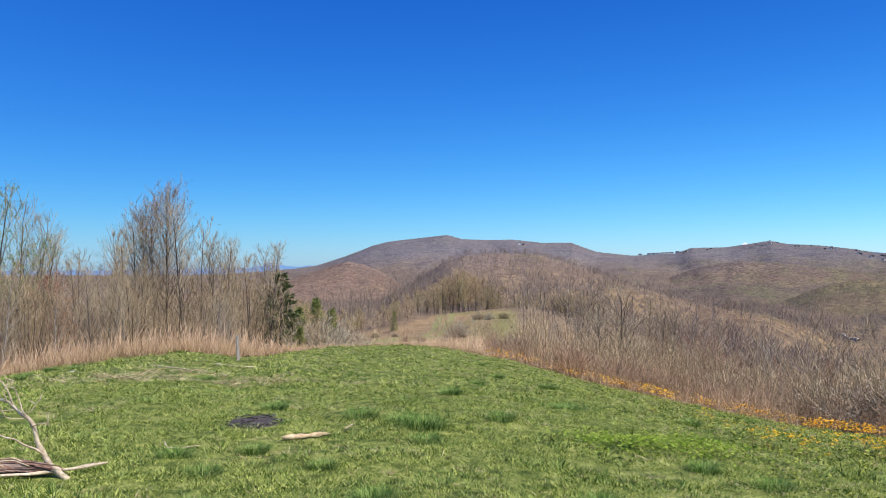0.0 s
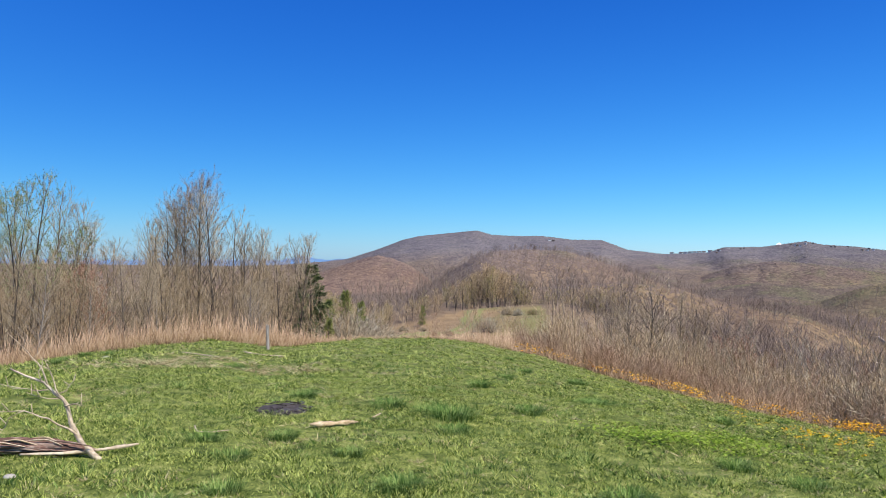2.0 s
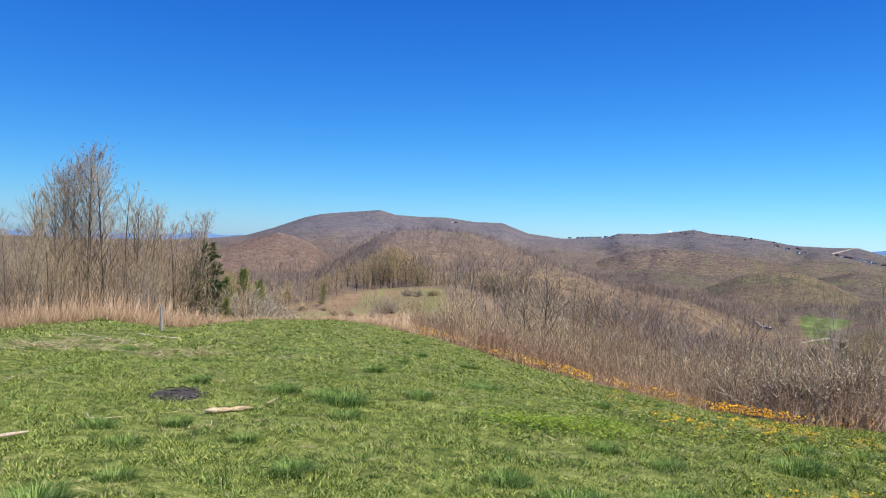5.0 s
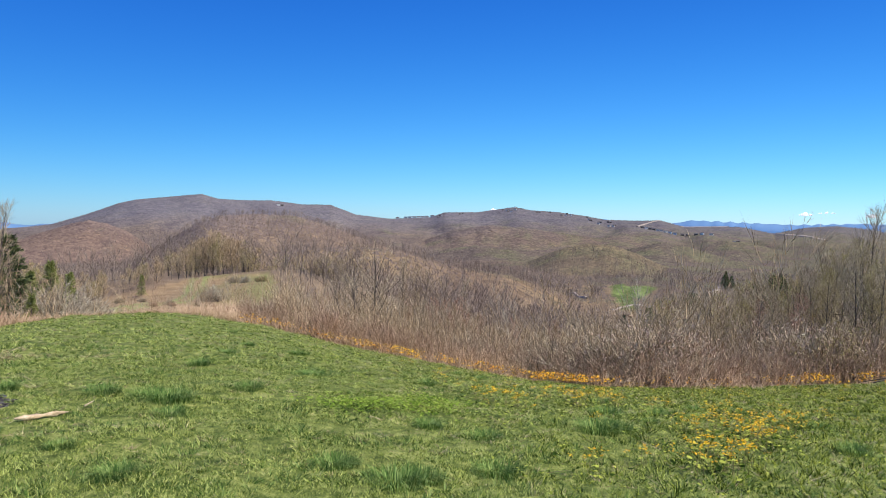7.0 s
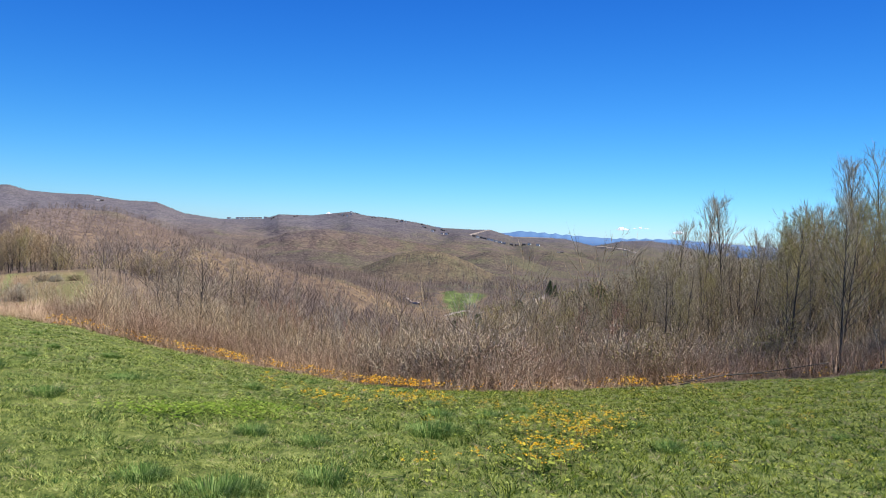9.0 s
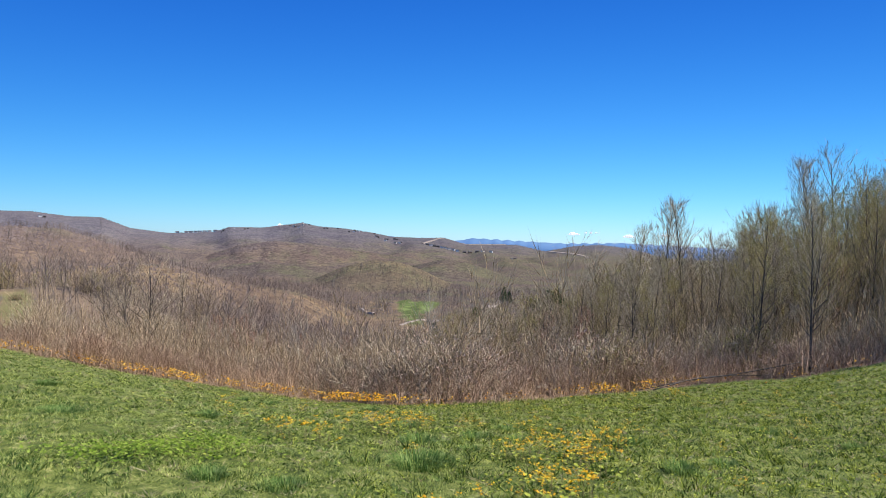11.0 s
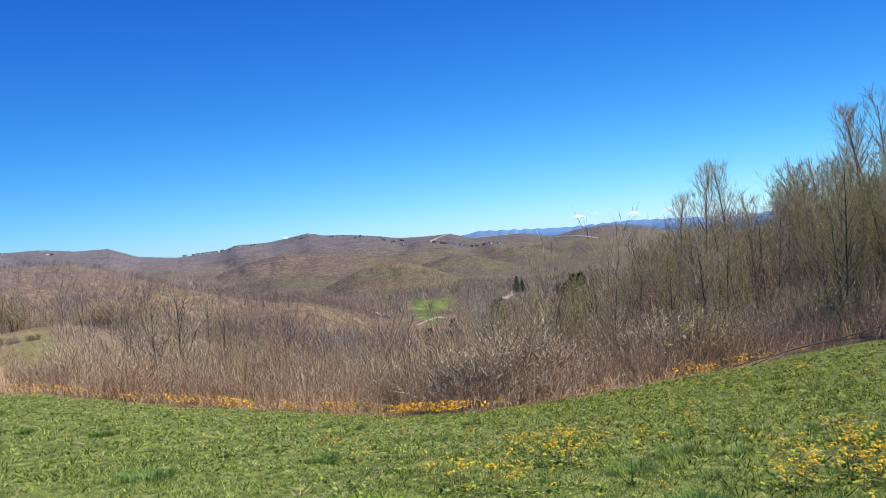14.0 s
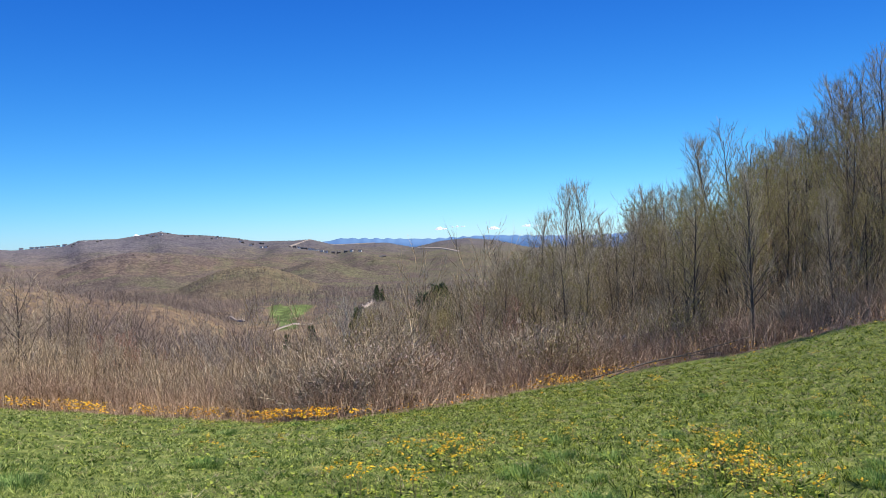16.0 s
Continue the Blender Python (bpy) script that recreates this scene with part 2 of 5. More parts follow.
def lumps(x, y, scale, seed):
    """Smooth noise in -1..1 out of a few crossed waves."""
    r = random.Random(seed)
    out = 0
    for k in range(7):
        a, f, p = r.uniform(0, 6.28), r.uniform(.6, 1.9) / scale, r.uniform(0, 6.28)
        out = out + np.sin((x * math.cos(a) + y * math.sin(a)) * f * 6.28 + p + 1.3 * np.sin((x * math.sin(a) - y * math.cos(a)) * f * 3.1 + p * 2))
    return out / 3.6


# ridges that stand one behind the other: distance, run-out before and behind the crest, then bearing and height angle of the crest
RIDGES = (
    (520, 230, 260, ((4, -2.2), (8, -1.75), (11.2, -1.62), (14.4, -1.9), (16.9, -2.75), (19.3, -3.16), (22.1, -3.6), (25, -4.5), (27.4, -5.9), (29, -7))),
    (1050, 330, 240, ((-5, -3.4), (-3.7, -2.33), (-2.3, -1.61), (-1.3, -.86), (-.1, -.11), (1.5, .49), (3.9, .69), (6.7, .58), (8.7, .02), (11.1, -.81), (13.5, -1.7), (17, -3.2))),
    (1500, 420, 260, ((-30, -2.6), (-14, -2.2), (-11.5, -1.53), (-9.4, -.73), (-7.8, -.18), (-6.8, .05), (-5.8, -.14), (-4.5, -.64), (-3.3, -1.43), (-2.3, -2.3))),
    (2300, 420, 300, ((12, -1.9), (15.2, -1.3), (16.4, -.81), (18.1, -.2), (20.5, .14), (22.9, -.02), (25, -.29), (27.4, -.56), (29, -.96), (31, -1.5))),
    (1650, 300, 240, ((14, -2.2), (17, -1.75), (19.5, -1.35), (22, -1.5), (24, -1.75), (26, -2.1))),
    (1290, 330, 260, ((21, -2.9), (23.3, -2.55), (24.6, -1.91), (25.8, -1.46), (27.4, -1.09), (29, -1.16), (30.9, -1.74), (32.5, -2.52), (34.1, -3.09), (37.1, -3.8))),
    (1780, 330, 240, ((27, -2.2), (30.2, -1.43), (32.5, -.93), (34, -1.12), (36, -1.69), (37.8, -2.25), (39.3, -2.9))),
    (2250, 380, 260, ((31, -1.7), (34.8, -1.19), (36.7, -.7), (38.2, -.85), (40, -1.29), (43.9, -1.5), (50, -1.7), (62, -1.8))),
    (2750, 380, 260, ((26, -.9), (28.5, -.35), (30.2, -.1), (33, -.22), (36, -.45), (39, -.75), (42, -.5), (44, -.6), (48, -1))))


def ridges(x, y):
    r, az = np.hypot(x, y), np.degrees(np.arctan2(x, y))
    z, which = np.full(np.shape(r), -66.0), np.zeros(np.shape(r), int)
    for k, (d, before, behind, line) in enumerate(RIDGES):
        el = np.interp(az, [q[0] for q in line], [q[1] for q in line])
        el = el - .35 * np.clip(line[0][0] - az, 0, 20) - .35 * np.clip(az - line[-1][0], 0, 20)
        fold = lumps(az * 8, az * 0 + 40 * k, 240, 61 + k)
        crest = d * (1 + .05 * fold)
        top = 1.6 + crest * np.tan(np.radians(el))
        u = np.where(r < crest, (crest - r) / (before * (1 + .2 * lumps(az * 8, r * 0, 150, 75 + k))), (r - crest) / behind)
        prof = .5 + .5 * np.cos(np.pi * np.clip(u, 0, 1.25))
        turn = d * np.pi / 180                                # metres a degree
        gully = np.sin(az * turn / 13 + 2.2 * lumps(az * 30, r * .4, 200, 85 + k) + u * 2.0) + .5 * np.sin(az * turn / 6 - 1.6 * lumps(az * 30, r * .5, 130, 95 + k) + u * 3)
        rise = top + 68
        zk = -68 + rise * prof + np.clip(rise, 0, 60) * .020 * gully * np.clip(4 * prof * (1 - prof), 0, 1) * np.where(r < crest, 1, 0)
        which = np.where(zk > z, k + 1, which)
        z = np.maximum(z, zk)
    return z, which


def hills(x, y):
    """Height of the far crest over the valley floor, with spurs and hollows."""
    r, az = np.hypot(x, y), np.degrees(np.arctan2(x, y))
    top = 3300 * np.tan(np.radians(np.interp(az, [s[0] for s in SKYLINE], [s[1] for s in SKYLINE])))
    t = np.clip((3300 - r) / (1500 + 160 * lumps(az * 12, r * .2, 420, 5)), 0, 1)
    z = -62 + (top + 62) * np.where(r < 3300, .5 + .5 * np.cos(np.pi * t), 1 - .25 * np.clip((r - 3300) / 800, 0, 1))
    up = np.clip((z + 62) / np.maximum(top + 62, 1), 0, 1)
    w = az * 1.1 + 1.9 * lumps(az * 30, r * .35, 420, 7) + r / 420
    w2 = az * 2.6 - 1.6 * lumps(az * 30, r * .5, 260, 9) - r / 300
    z = z + (6 * np.sin(w) + 1.2 * np.sin(2 * w + 1) + 1.6 * np.sin(w2)) * np.clip((r - 1700) / 400, 0, 1) * np.clip((3260 - r) / 700, 0, 1) * np.clip(4.5 * up * (1 - up), 0, 1)
    ceil = top * np.minimum(r, 3300) / 3300 + 1.6 - np.clip((3300 - r) * .006, 0, 6)      # nothing rises over the crest line
    return np.where(r < 3300, np.minimum(z, ceil), z)


def land(x, y):
    x, y = np.asarray(x, float), np.asarray(y, float)
    r, az = np.hypot(x, y), np.degrees(np.arctan2(x, y))
    e = edge_at(az)
    k = np.minimum(1, e / np.maximum(r, 1e-6))
    inside = meadow(x * k, y * k)
    zs = slope(x, y) + (inside - slope(x * k, y * k)) * np.exp(-np.maximum(r - e, 0) / 30)
    zs = np.where(r <= e, inside, zs)
    zs = zs + .035 * lumps(x, y, 2.3, 3) + .012 * lumps(x, y, .7, 4) + np.clip((r - 40) / 100, 0, 1) * lumps(x, y, 60, 8) * 1.6
    m = r > 230
    if m.any():
        x, y, r, near = x[m], y[m], r[m], zs[m]
        w = np.clip((r - 800) / 700, 0, 1)
        w = w * w * (3 - 2 * w)
        far = np.maximum(near * (1 - w) + hills(x, y) * w, ridges(x, y)[0])
        k = np.clip((r - 230) / 90, 0, 1)
        zs[m] = near * (1 - k) + far * k
    return zs


def hazed_forest_cover(x, y):
    """Colour of the woods: warm brown below, olive where leaves come out; grey-violet haze painted into the high, far
    slopes.
    """
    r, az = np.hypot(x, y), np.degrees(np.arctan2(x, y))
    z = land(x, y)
    # haze put into the colour, growing with height and distance
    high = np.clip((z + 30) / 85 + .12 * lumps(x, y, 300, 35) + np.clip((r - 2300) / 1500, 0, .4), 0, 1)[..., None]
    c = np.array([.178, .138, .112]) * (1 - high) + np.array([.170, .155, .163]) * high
    zr, which = ridges(x, y)                # each ridge has a tint of its own, which sets it apart
    ridge_tints = np.array([(1, 1, 1), (1.02, .95, .88), (1.12, 1.04, .98), (1.14, 1.02, .97), (1.02, .98, .96), (.86, .88, .88), (1.06, 1.08, .9), (.86, .9, .88), (.98, 1.0, .98), (.9, .9, .95)])
    c = c * np.where((zr > z - 1.5)[..., None], ridge_tints[which], 1)
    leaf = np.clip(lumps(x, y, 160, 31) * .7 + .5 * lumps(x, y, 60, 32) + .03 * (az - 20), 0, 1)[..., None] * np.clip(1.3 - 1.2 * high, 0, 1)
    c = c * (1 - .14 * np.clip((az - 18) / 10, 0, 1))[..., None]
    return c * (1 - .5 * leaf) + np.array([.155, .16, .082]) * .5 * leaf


def knoll_end(a):
    """How far the pasture on the knoll reaches, by bearing."""
    return np.interp(a, (-9, -7.3, -2.85, .8, 3, 5.2), (128, 133, 140, 158, 156, 150))


def on_field(q, margin):
    """The green field in the valley, wider at its upper end."""
    x, y = q[:, 0], q[:, 1]
    r, a = np.hypot(x, y), np.degrees(np.arctan2(x, y))
    lo, hi = np.interp(r, (560, 640, 760, 900), (29.9, 29.7, 29.3, 29.1)), np.interp(r, (560, 640, 700, 760, 850, 900), (31.2, 31.1, 31.0, 31.6, 32.3, 32.2))
    wave = .18 * lumps(x, y, 60, 43)
    return (a > lo + wave - margin / 13) & (a < hi + wave + margin / 13) & (r > 585 - margin) & (r < 895 - 8 * (a - 29) + margin)


def ground(x, y):
    return float(land(np.array([x]), np.array([y]))[0])


# ---- mesh helpers ----
def mesh_of(name, verts, tris, mats, index=None, smooth=False):
    me = bpy.data.meshes.new(name)
    verts, tris = np.asarray(verts, np.float32), np.asarray(tris, np.int32)
    k = tris.shape[1]
    me.vertices.add(len(verts))
    me.vertices.foreach_set("co", verts.ravel())
    me.loops.add(tris.size)
    me.loops.foreach_set("vertex_index", tris.ravel())
    me.polygons.add(len(tris))
    me.polygons.foreach_set("loop_start", np.arange(0, tris.size, k, dtype=np.int32))
    for m in mats if isinstance(mats, (list, tuple)) else [mats]:
        me.materials.append(m)
    if index is not None:
        me.polygons.foreach_set("material_index", np.asarray(index, np.int32))
    if smooth:
        me.polygons.foreach_set("use_smooth", np.ones(len(tris), bool))
    me.update(calc_edges=True)
    return me


def part(name, bm, mat, parent=None, label="", kind=""):
    """A bmesh, or a mesh, as one object under a thing."""
    if isinstance(bm, bmesh.types.BMesh):
        me = bpy.data.meshes.new(name)
        bm.to_mesh(me)
        bm.free()
        me.materials.append(mat)
    else:
        me = bm
    ob = new(name, me)
    ob.parent = parent
    return tagged(ob, label, kind=kind)


def joined(pieces):
    vs, fs, k = [], [], 0
    for v, f in pieces:
        vs.append(v)
        fs.append(f + k)
        k += len(v)
    return np.concatenate(vs), np.concatenate(fs)


def frames_for(d):
    d = d / np.maximum(np.linalg.norm(d, axis=1, keepdims=True), 1e-9)
    ref = np.where(np.abs(d[:, 2:3]) > .9, np.array([[1.0, 0, 0]]), np.array([[0, 0, 1.0]]))
    a = np.cross(d, ref)
    a /= np.linalg.norm(a, axis=1, keepdims=True)
    return a, np.cross(d, a)


def tubes(p0, p1, r0, r1, n=3):
    """A tapered tube per row, as triangles."""
    a, b = frames_for(p1 - p0)
    ang = np.arange(n) * 2 * np.pi / n
    ring = a[:, None] * np.cos(ang)[None, :, None] + b[:, None] * np.sin(ang)[None, :, None]
    v = np.concatenate([p0[:, None] + ring * np.reshape(r0, (-1, 1, 1)), p1[:, None] + ring * np.reshape(r1, (-1, 1, 1))], 1)
    i = np.arange(n)
    j = (i + 1) % n
    f = np.concatenate([np.stack([i, j, j + n], 1), np.stack([i, j + n, i + n], 1)])
    return v.reshape(-1, 3), (f[None] + (np.arange(len(p0)) * 2 * n)[:, None, None]).reshape(-1, 3)


def spikes(p0, p1, r):
    """A three-sided spike per row: thin twigs and stems."""
    a, b = frames_for(p1 - p0)
    ang = np.arange(3) * 2 * np.pi / 3
    ring = a[:, None] * np.cos(ang)[None, :, None] + b[:, None] * np.sin(ang)[None, :, None]
    v = np.concatenate([p0[:, None] + ring * np.reshape(r, (-1, 1, 1)), p1[:, None]], 1)
    f = np.array([[0, 1, 3], [1, 2, 3], [2, 0, 3]])
    return v.reshape(-1, 3), (f[None] + (np.arange(len(p0)) * 4)[:, None, None]).reshape(-1, 3)


def slivers(p0, p1, w, rng):
    """One thin triangle per row, turned at random about its length."""
    a, b = frames_for(p1 - p0)
    t = rng.uniform(0, np.pi, (len(p0), 1))
    s = (a * np.cos(t) + b * np.sin(t)) * np.reshape(w, (-1, 1))
    v = np.stack([p0 - s, p0 + s, p1], 1)
    return v.reshape(-1, 3), np.arange(3 * len(p0)).reshape(-1, 3)

# ---- ground ----
def build_ground():
    az = np.concatenate([np.arange(-180, -48, 3.0), np.arange(-48, 84, .3), np.arange(84, 180, 3.0)])
    rr = np.concatenate([np.linspace(.4, 34, 90), 34 * (4900 / 34) ** (np.arange(1, 190) / 189.0)])
    a, r = np.meshgrid(np.radians(az), rr)
    x, y = r * np.sin(a), r * np.cos(a)
    z = land(x, y)
    v = np.stack([x, y, z], -1).reshape(-1, 3)
    v = np.concatenate([v, [[0, 0, ground(0, 0)]]])
    na, nr = len(az), len(rr)
    i, j = np.meshgrid(np.arange(nr - 1), np.arange(na), indexing="ij")
    jn = (j + 1) % na
    q = np.stack([i * na + j, (i + 1) * na + j, (i + 1) * na + jn, i * na + jn], -1).reshape(-1, 4)
    tri = np.concatenate([q[:, [0, 2, 1]], q[:, [0, 3, 2]]])
    k = np.arange(na)
    tri = np.concatenate([tri, np.stack([np.full(na, len(v) - 1), (k + 1) % na, k], 1)])
    mid = v[tri].mean(1)
    turf = np.hypot(mid[:, 0], mid[:, 1]) < edge_at(np.degrees(np.arctan2(mid[:, 0], mid[:, 1]))) + .2
    far = np.hypot(mid[:, 0], mid[:, 1]) > 330
    me = mesh_of("ground", v, tri, (LAND, TURF, FOREST), turf + 2 * far, smooth=True)
    # land cover: what grows where, with haze in the colour of the far slopes
    X, Y = v[:, 0], v[:, 1]
    R, A = np.hypot(X, Y), np.degrees(np.arctan2(X, Y))
    e = edge_at(A) + 1.2 * lumps(X, Y, 5, 21)
    col = np.zeros((len(v), 4))
    col[:, 3] = 1
    grass, litter, wood, far_ = np.array([.20, .225, .075]), np.array([.27, .18, .11]), np.array([.215, .155, .10]), np.array([.165, .128, .105])
    c = np.where((R < e)[:, None], grass, litter)
    c = np.where((R > e + 14)[:, None], wood, c)
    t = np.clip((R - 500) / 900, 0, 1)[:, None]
    c = np.where((R > 500)[:, None], wood * (1 - t) + hazed_forest_cover(X, Y) * t, c)
    # the old pasture on the knoll and the green field in the valley
    knoll = (A > -9 + .6 * lumps(X, Y, 20, 41)) & (A < 5.2 + .5 * lumps(X, Y, 20, 43)) & (Y > 80) & (Y < knoll_end(A) + 2 * lumps(X, Y, 15, 42))
    olive = np.clip((A - .5) / 3 + .6 * lumps(X, Y, 13, 46), 0, 1)[:, None]
    c = np.where(knoll[:, None], np.array([.31, .215, .115]) * (1 - olive) + np.array([.23, .205, .08]) * olive, c)
    way = -11 + (Y - 100) * .25 + 3.5 * np.sin((Y - 90) / 16)
    for off in (0, 2.0):                 # two wheel marks up the knoll
        c = np.where((knoll & (np.abs(X - off - way) < .6))[:, None], np.array([.24, .25, .09]), c)
    field = on_field(np.stack([X, Y], 1), 0)
    c = np.where(field[:, None], np.array([.135, .172, .062]) * (1 + .25 * lumps(X, Y, 25, 47))[:, None], c)
    col[:, :3] = c
    at = me.color_attributes.new("cover", "FLOAT_COLOR", "POINT")
    at.data.foreach_set("color", col.ravel())
    tagged(new("ground", me), "grassy hilltop meadow falling to brown wooded hills and valley", "ground", kind="structure")


LAND = material("land", [(.62, .6, .58), (1, 1, 1), (1.35, 1.38, 1.3)], rough=.95, grain=.35, patch=.02, bump=.6, attr="cover", spec=.1)
build_ground()


# ---- bare trees ----
def grow(seed, height, spread=1.0, limbs=56, upright=.5, fork=0, bare=.22, twigs=7, sides=7, stout=.0088, crook=.06, full=.75, flare=.2, **_):
    """Skeleton of a leafless tree: limb tubes, side shoots and twigs, base at the origin."""
    g = np.random.default_rng(seed)
    P0, P1, R0, R1, S0, S1, SR, T0, T1 = ([] for _ in range(9))

    def limb(p, d, length, rad, steps, up, wob):
        pts, radii = [p], [rad]
        for s in range(steps):
            d = d + np.array([0, 0, up / steps]) + g.normal(0, wob, 3)
            d = d / np.linalg.norm(d)
            pts.append(pts[-1] + d * length / steps)
            radii.append(rad * (1 - .88 * (s + 1) / steps))
        for k in range(steps):
            P0.append(pts[k]); P1.append(pts[k + 1]); R0.append(radii[k]); R1.append(radii[k + 1])
        return np.array(pts)

    stems = [(np.zeros(3), np.array([g.normal(0, .03), g.normal(0, .03), 1.0]), height, height * stout)]
    for k in range(fork):
        a = g.uniform(0, 6.28)
        stems.append((np.array([math.cos(a), math.sin(a), 0]) * height * .014, np.array([math.cos(a) * flare, math.sin(a) * flare, 1.0]), height * g.uniform(.72, .97), height * stout * .8))
    for base, d, h, rad in stems:
        st = limb(base, d, h, rad, 9, .12, .022)
        n = limbs // len(stems)
        for k in range(n):
            u = (k + g.uniform(0, 1)) / n
            t = bare + (1 - bare) * u * .985
            q = t * 9
            i = min(int(q), 8)
            p = st[i] + (st[i + 1] - st[i]) * (q - i)
            a = k * 2.4 + g.uniform(-.6, .6)
            lean = (1 - upright) * (1.25 - .6 * u) + .14 + g.normal(0, .07)
            dd = np.array([math.cos(a) * math.sin(lean), math.sin(a) * math.sin(lean), math.cos(lean)])
            ln = h * spread * g.uniform(.65, 1.15) * (.07 + .33 * (1 - u) ** full * min(1, .55 + 1.5 * u))
            lp = limb(p, dd, ln, rad * (.33 - .20 * u), 4, .35, crook)
            for s in range(sides):
                q2 = .35 + 3.63 * (s + g.uniform(0, 1)) / sides
                i2 = min(int(q2), 3)
                p2 = lp[i2] + (lp[i2 + 1] - lp[i2]) * (q2 - i2)
                ax = lp[i2 + 1] - lp[i2]
                ax = ax / np.linalg.norm(ax)
                d2 = ax + g.normal(0, .40, 3) + np.array([0, 0, .22])
                d2 = d2 / np.linalg.norm(d2)
                l2 = (ln * g.uniform(.28, .62) * (1.15 - .20 * q2) + height * .02)
                e2 = p2 + d2 * l2
                S0.append(p2); S1.append(e2); SR.append(max(rad * .055, .004))
                for w in range(twigs):
                    v = g.uniform(.12, 1)
                    d3 = d2 + g.normal(0, .36, 3) + np.array([0, 0, .20])
                    p3 = p2 + (e2 - p2) * v
                    T0.append(p3); T1.append(p3 + d3 / np.linalg.norm(d3) * height * g.uniform(.018, .062))
    tall = np.percentile([p[2] for p in T1], 99.8)
    out = [np.array(q) for q in (P0, P1, R0, R1, S0, S1, SR, T0, T1)]
    for k in (0, 1, 4, 5, 7, 8):
        out[k] = out[k] * np.array([1, 1, height / tall])
    return out


def tree_kind(name, seed, height, bark, twig, leaf=None, leafn=0, leafsize=.05, low=0.0, fine=.0050, **kw):
    """A tree with trunk and crown, and where it is budding its leaves; built at the origin, out of the way."""
    p0, p1, r0, r1, s0, s1, sr, t0, t1 = grow(seed, height, **kw)
    r0, r1 = np.maximum(r0, .009), np.maximum(r1, .006)
    root = new(name)
    thick = r0 > .012
    a = tubes(p0[thick], p1[thick], r0[thick], r1[thick], 5)
    part("trunk", mesh_of("trunk", *a, bark, smooth=True), bark, root)
    b = tubes(p0[~thick], p1[~thick], r0[~thick], r1[~thick], 3)
    c = slivers(t0, t1, np.full(len(t0), fine), np.random.default_rng(seed))
    crown = part("crown", mesh_of("crown", *joined([b, spikes(s0, s1, np.maximum(sr, fine * .9)), c]), twig), twig, root, kind="stuff")
    if leaf:
        g = np.random.default_rng(seed + 9)
        k = g.integers(0, len(t1), leafn)
        s = g.uniform(.1, 1, (leafn, 1))
        c0 = t0[k] * (1 - s) + t1[k] * s
        c0 = c0[c0[:, 2] > low * height]
        d = g.normal(0, 1, c0.shape)
        d /= np.linalg.norm(d, axis=1, keepdims=True)
        part("leaves", mesh_of("leaves", *slivers(c0, c0 + d * leafsize * 2, np.full(len(c0), leafsize), g), leaf), leaf, crown, kind="stuff")
    return root


LEAF_GREEN = material("young_leaf", [(.13, .20, .05), (.25, .33, .11), (.40, .47, .2)], grain=3, patch=.6, island=.5, bump=0, translucent=.4)
LEAF_YELLOW = material("yellow_bud", [(.30, .26, .06), (.45, .39, .11), (.60, .53, .2)], grain=3, patch=.6, island=.5, bump=0, translucent=.3)
LEAF_RED = material("russet_bud", [(.20, .13, .10), (.31, .21, .17), (.42, .30, .25)], grain=3, patch=.6, island=.5, bump=0, translucent=.2)
LEAF_RUST = material("rust_bud", [(.26, .13, .07), (.40, .21, .13), (.52, .31, .21)], grain=3, patch=.6, island=.5, bump=0, translucent=.25)
LEAF_BLUSH = material("blush_bud", [(.40, .26, .16), (.58, .42, .29), (.76, .62, .47)], grain=3, patch=.6, island=.6, bump=0, translucent=.25)
HIDDEN = []


def kind(*a, label="", **kw):
    ob = tree_kind(*a, **kw)
    tagged(ob, label, "tree")
    HIDDEN.append(ob)
    return ob


UP_A = kind("bare_tree", 1, 11, BARK, TWIG, label="tall bare deciduous tree with upright grey-brown limbs", spread=1.05, limbs=60, upright=.52, fork=1, bare=.30)
UP_B = kind("slender_tree", 2, 10, BARK, PALE_TWIG, label="slender bare tree with pale upswept twigs", spread=.72, limbs=50, upright=.56, full=.6)
ROUND = kind("bare_tree", 3, 10, PALE_BARK, PALE_TWIG, label="bare tree with a wide rounded pale grey crown", spread=1.35, limbs=48, upright=.34, bare=.2, full=.6)
THICK = kind("scrub_tree", 4, 8, BARK, TWIG, label="many-stemmed bare tree with dense grey twigs", spread=1.2, limbs=56, upright=.42, fork=3, bare=.12)
TWIN = kind("bare_tree", 12, 10, BARK, PALE_TWIG, label="spreading bare tree with forked dark trunk and pale twigs", spread=1.45, limbs=52, upright=.36, fork=3, flare=.36, bare=.28, stout=.016, crook=.09, twigs=8, fine=.0105, full=.45)
FAR_ROUND = kind("pasture_tree", 14, 10, BARK, WOODS_NEAR, label="bare brown tree with a dense round crown on the knoll", spread=1.35, limbs=36, upright=.36, bare=.14, fine=.022, twigs=7, stout=.011, full=.55)
FAR_THICK = kind("pasture_tree", 15, 8, BARK, PALE_TWIG, LEAF_YELLOW, 1100, .055, label="many-stemmed tree in first bud on the knoll", spread=1.2, limbs=36, upright=.42, fork=2, bare=.10, fine=.020, twigs=7, stout=.010)
SAPLING = kind("bare_sapling", 5, 6, BARK, TWIG, label="thin bare sapling among the brush", spread=.8, limbs=28, upright=.56)
BUDDING = kind("budding_tree", 6, 11, BARK, TWIG, LEAF_YELLOW, 6500, .024, label="tall tree with thin yellow-green spring buds", spread=1.0, limbs=56, upright=.52, fork=1, bare=.30)
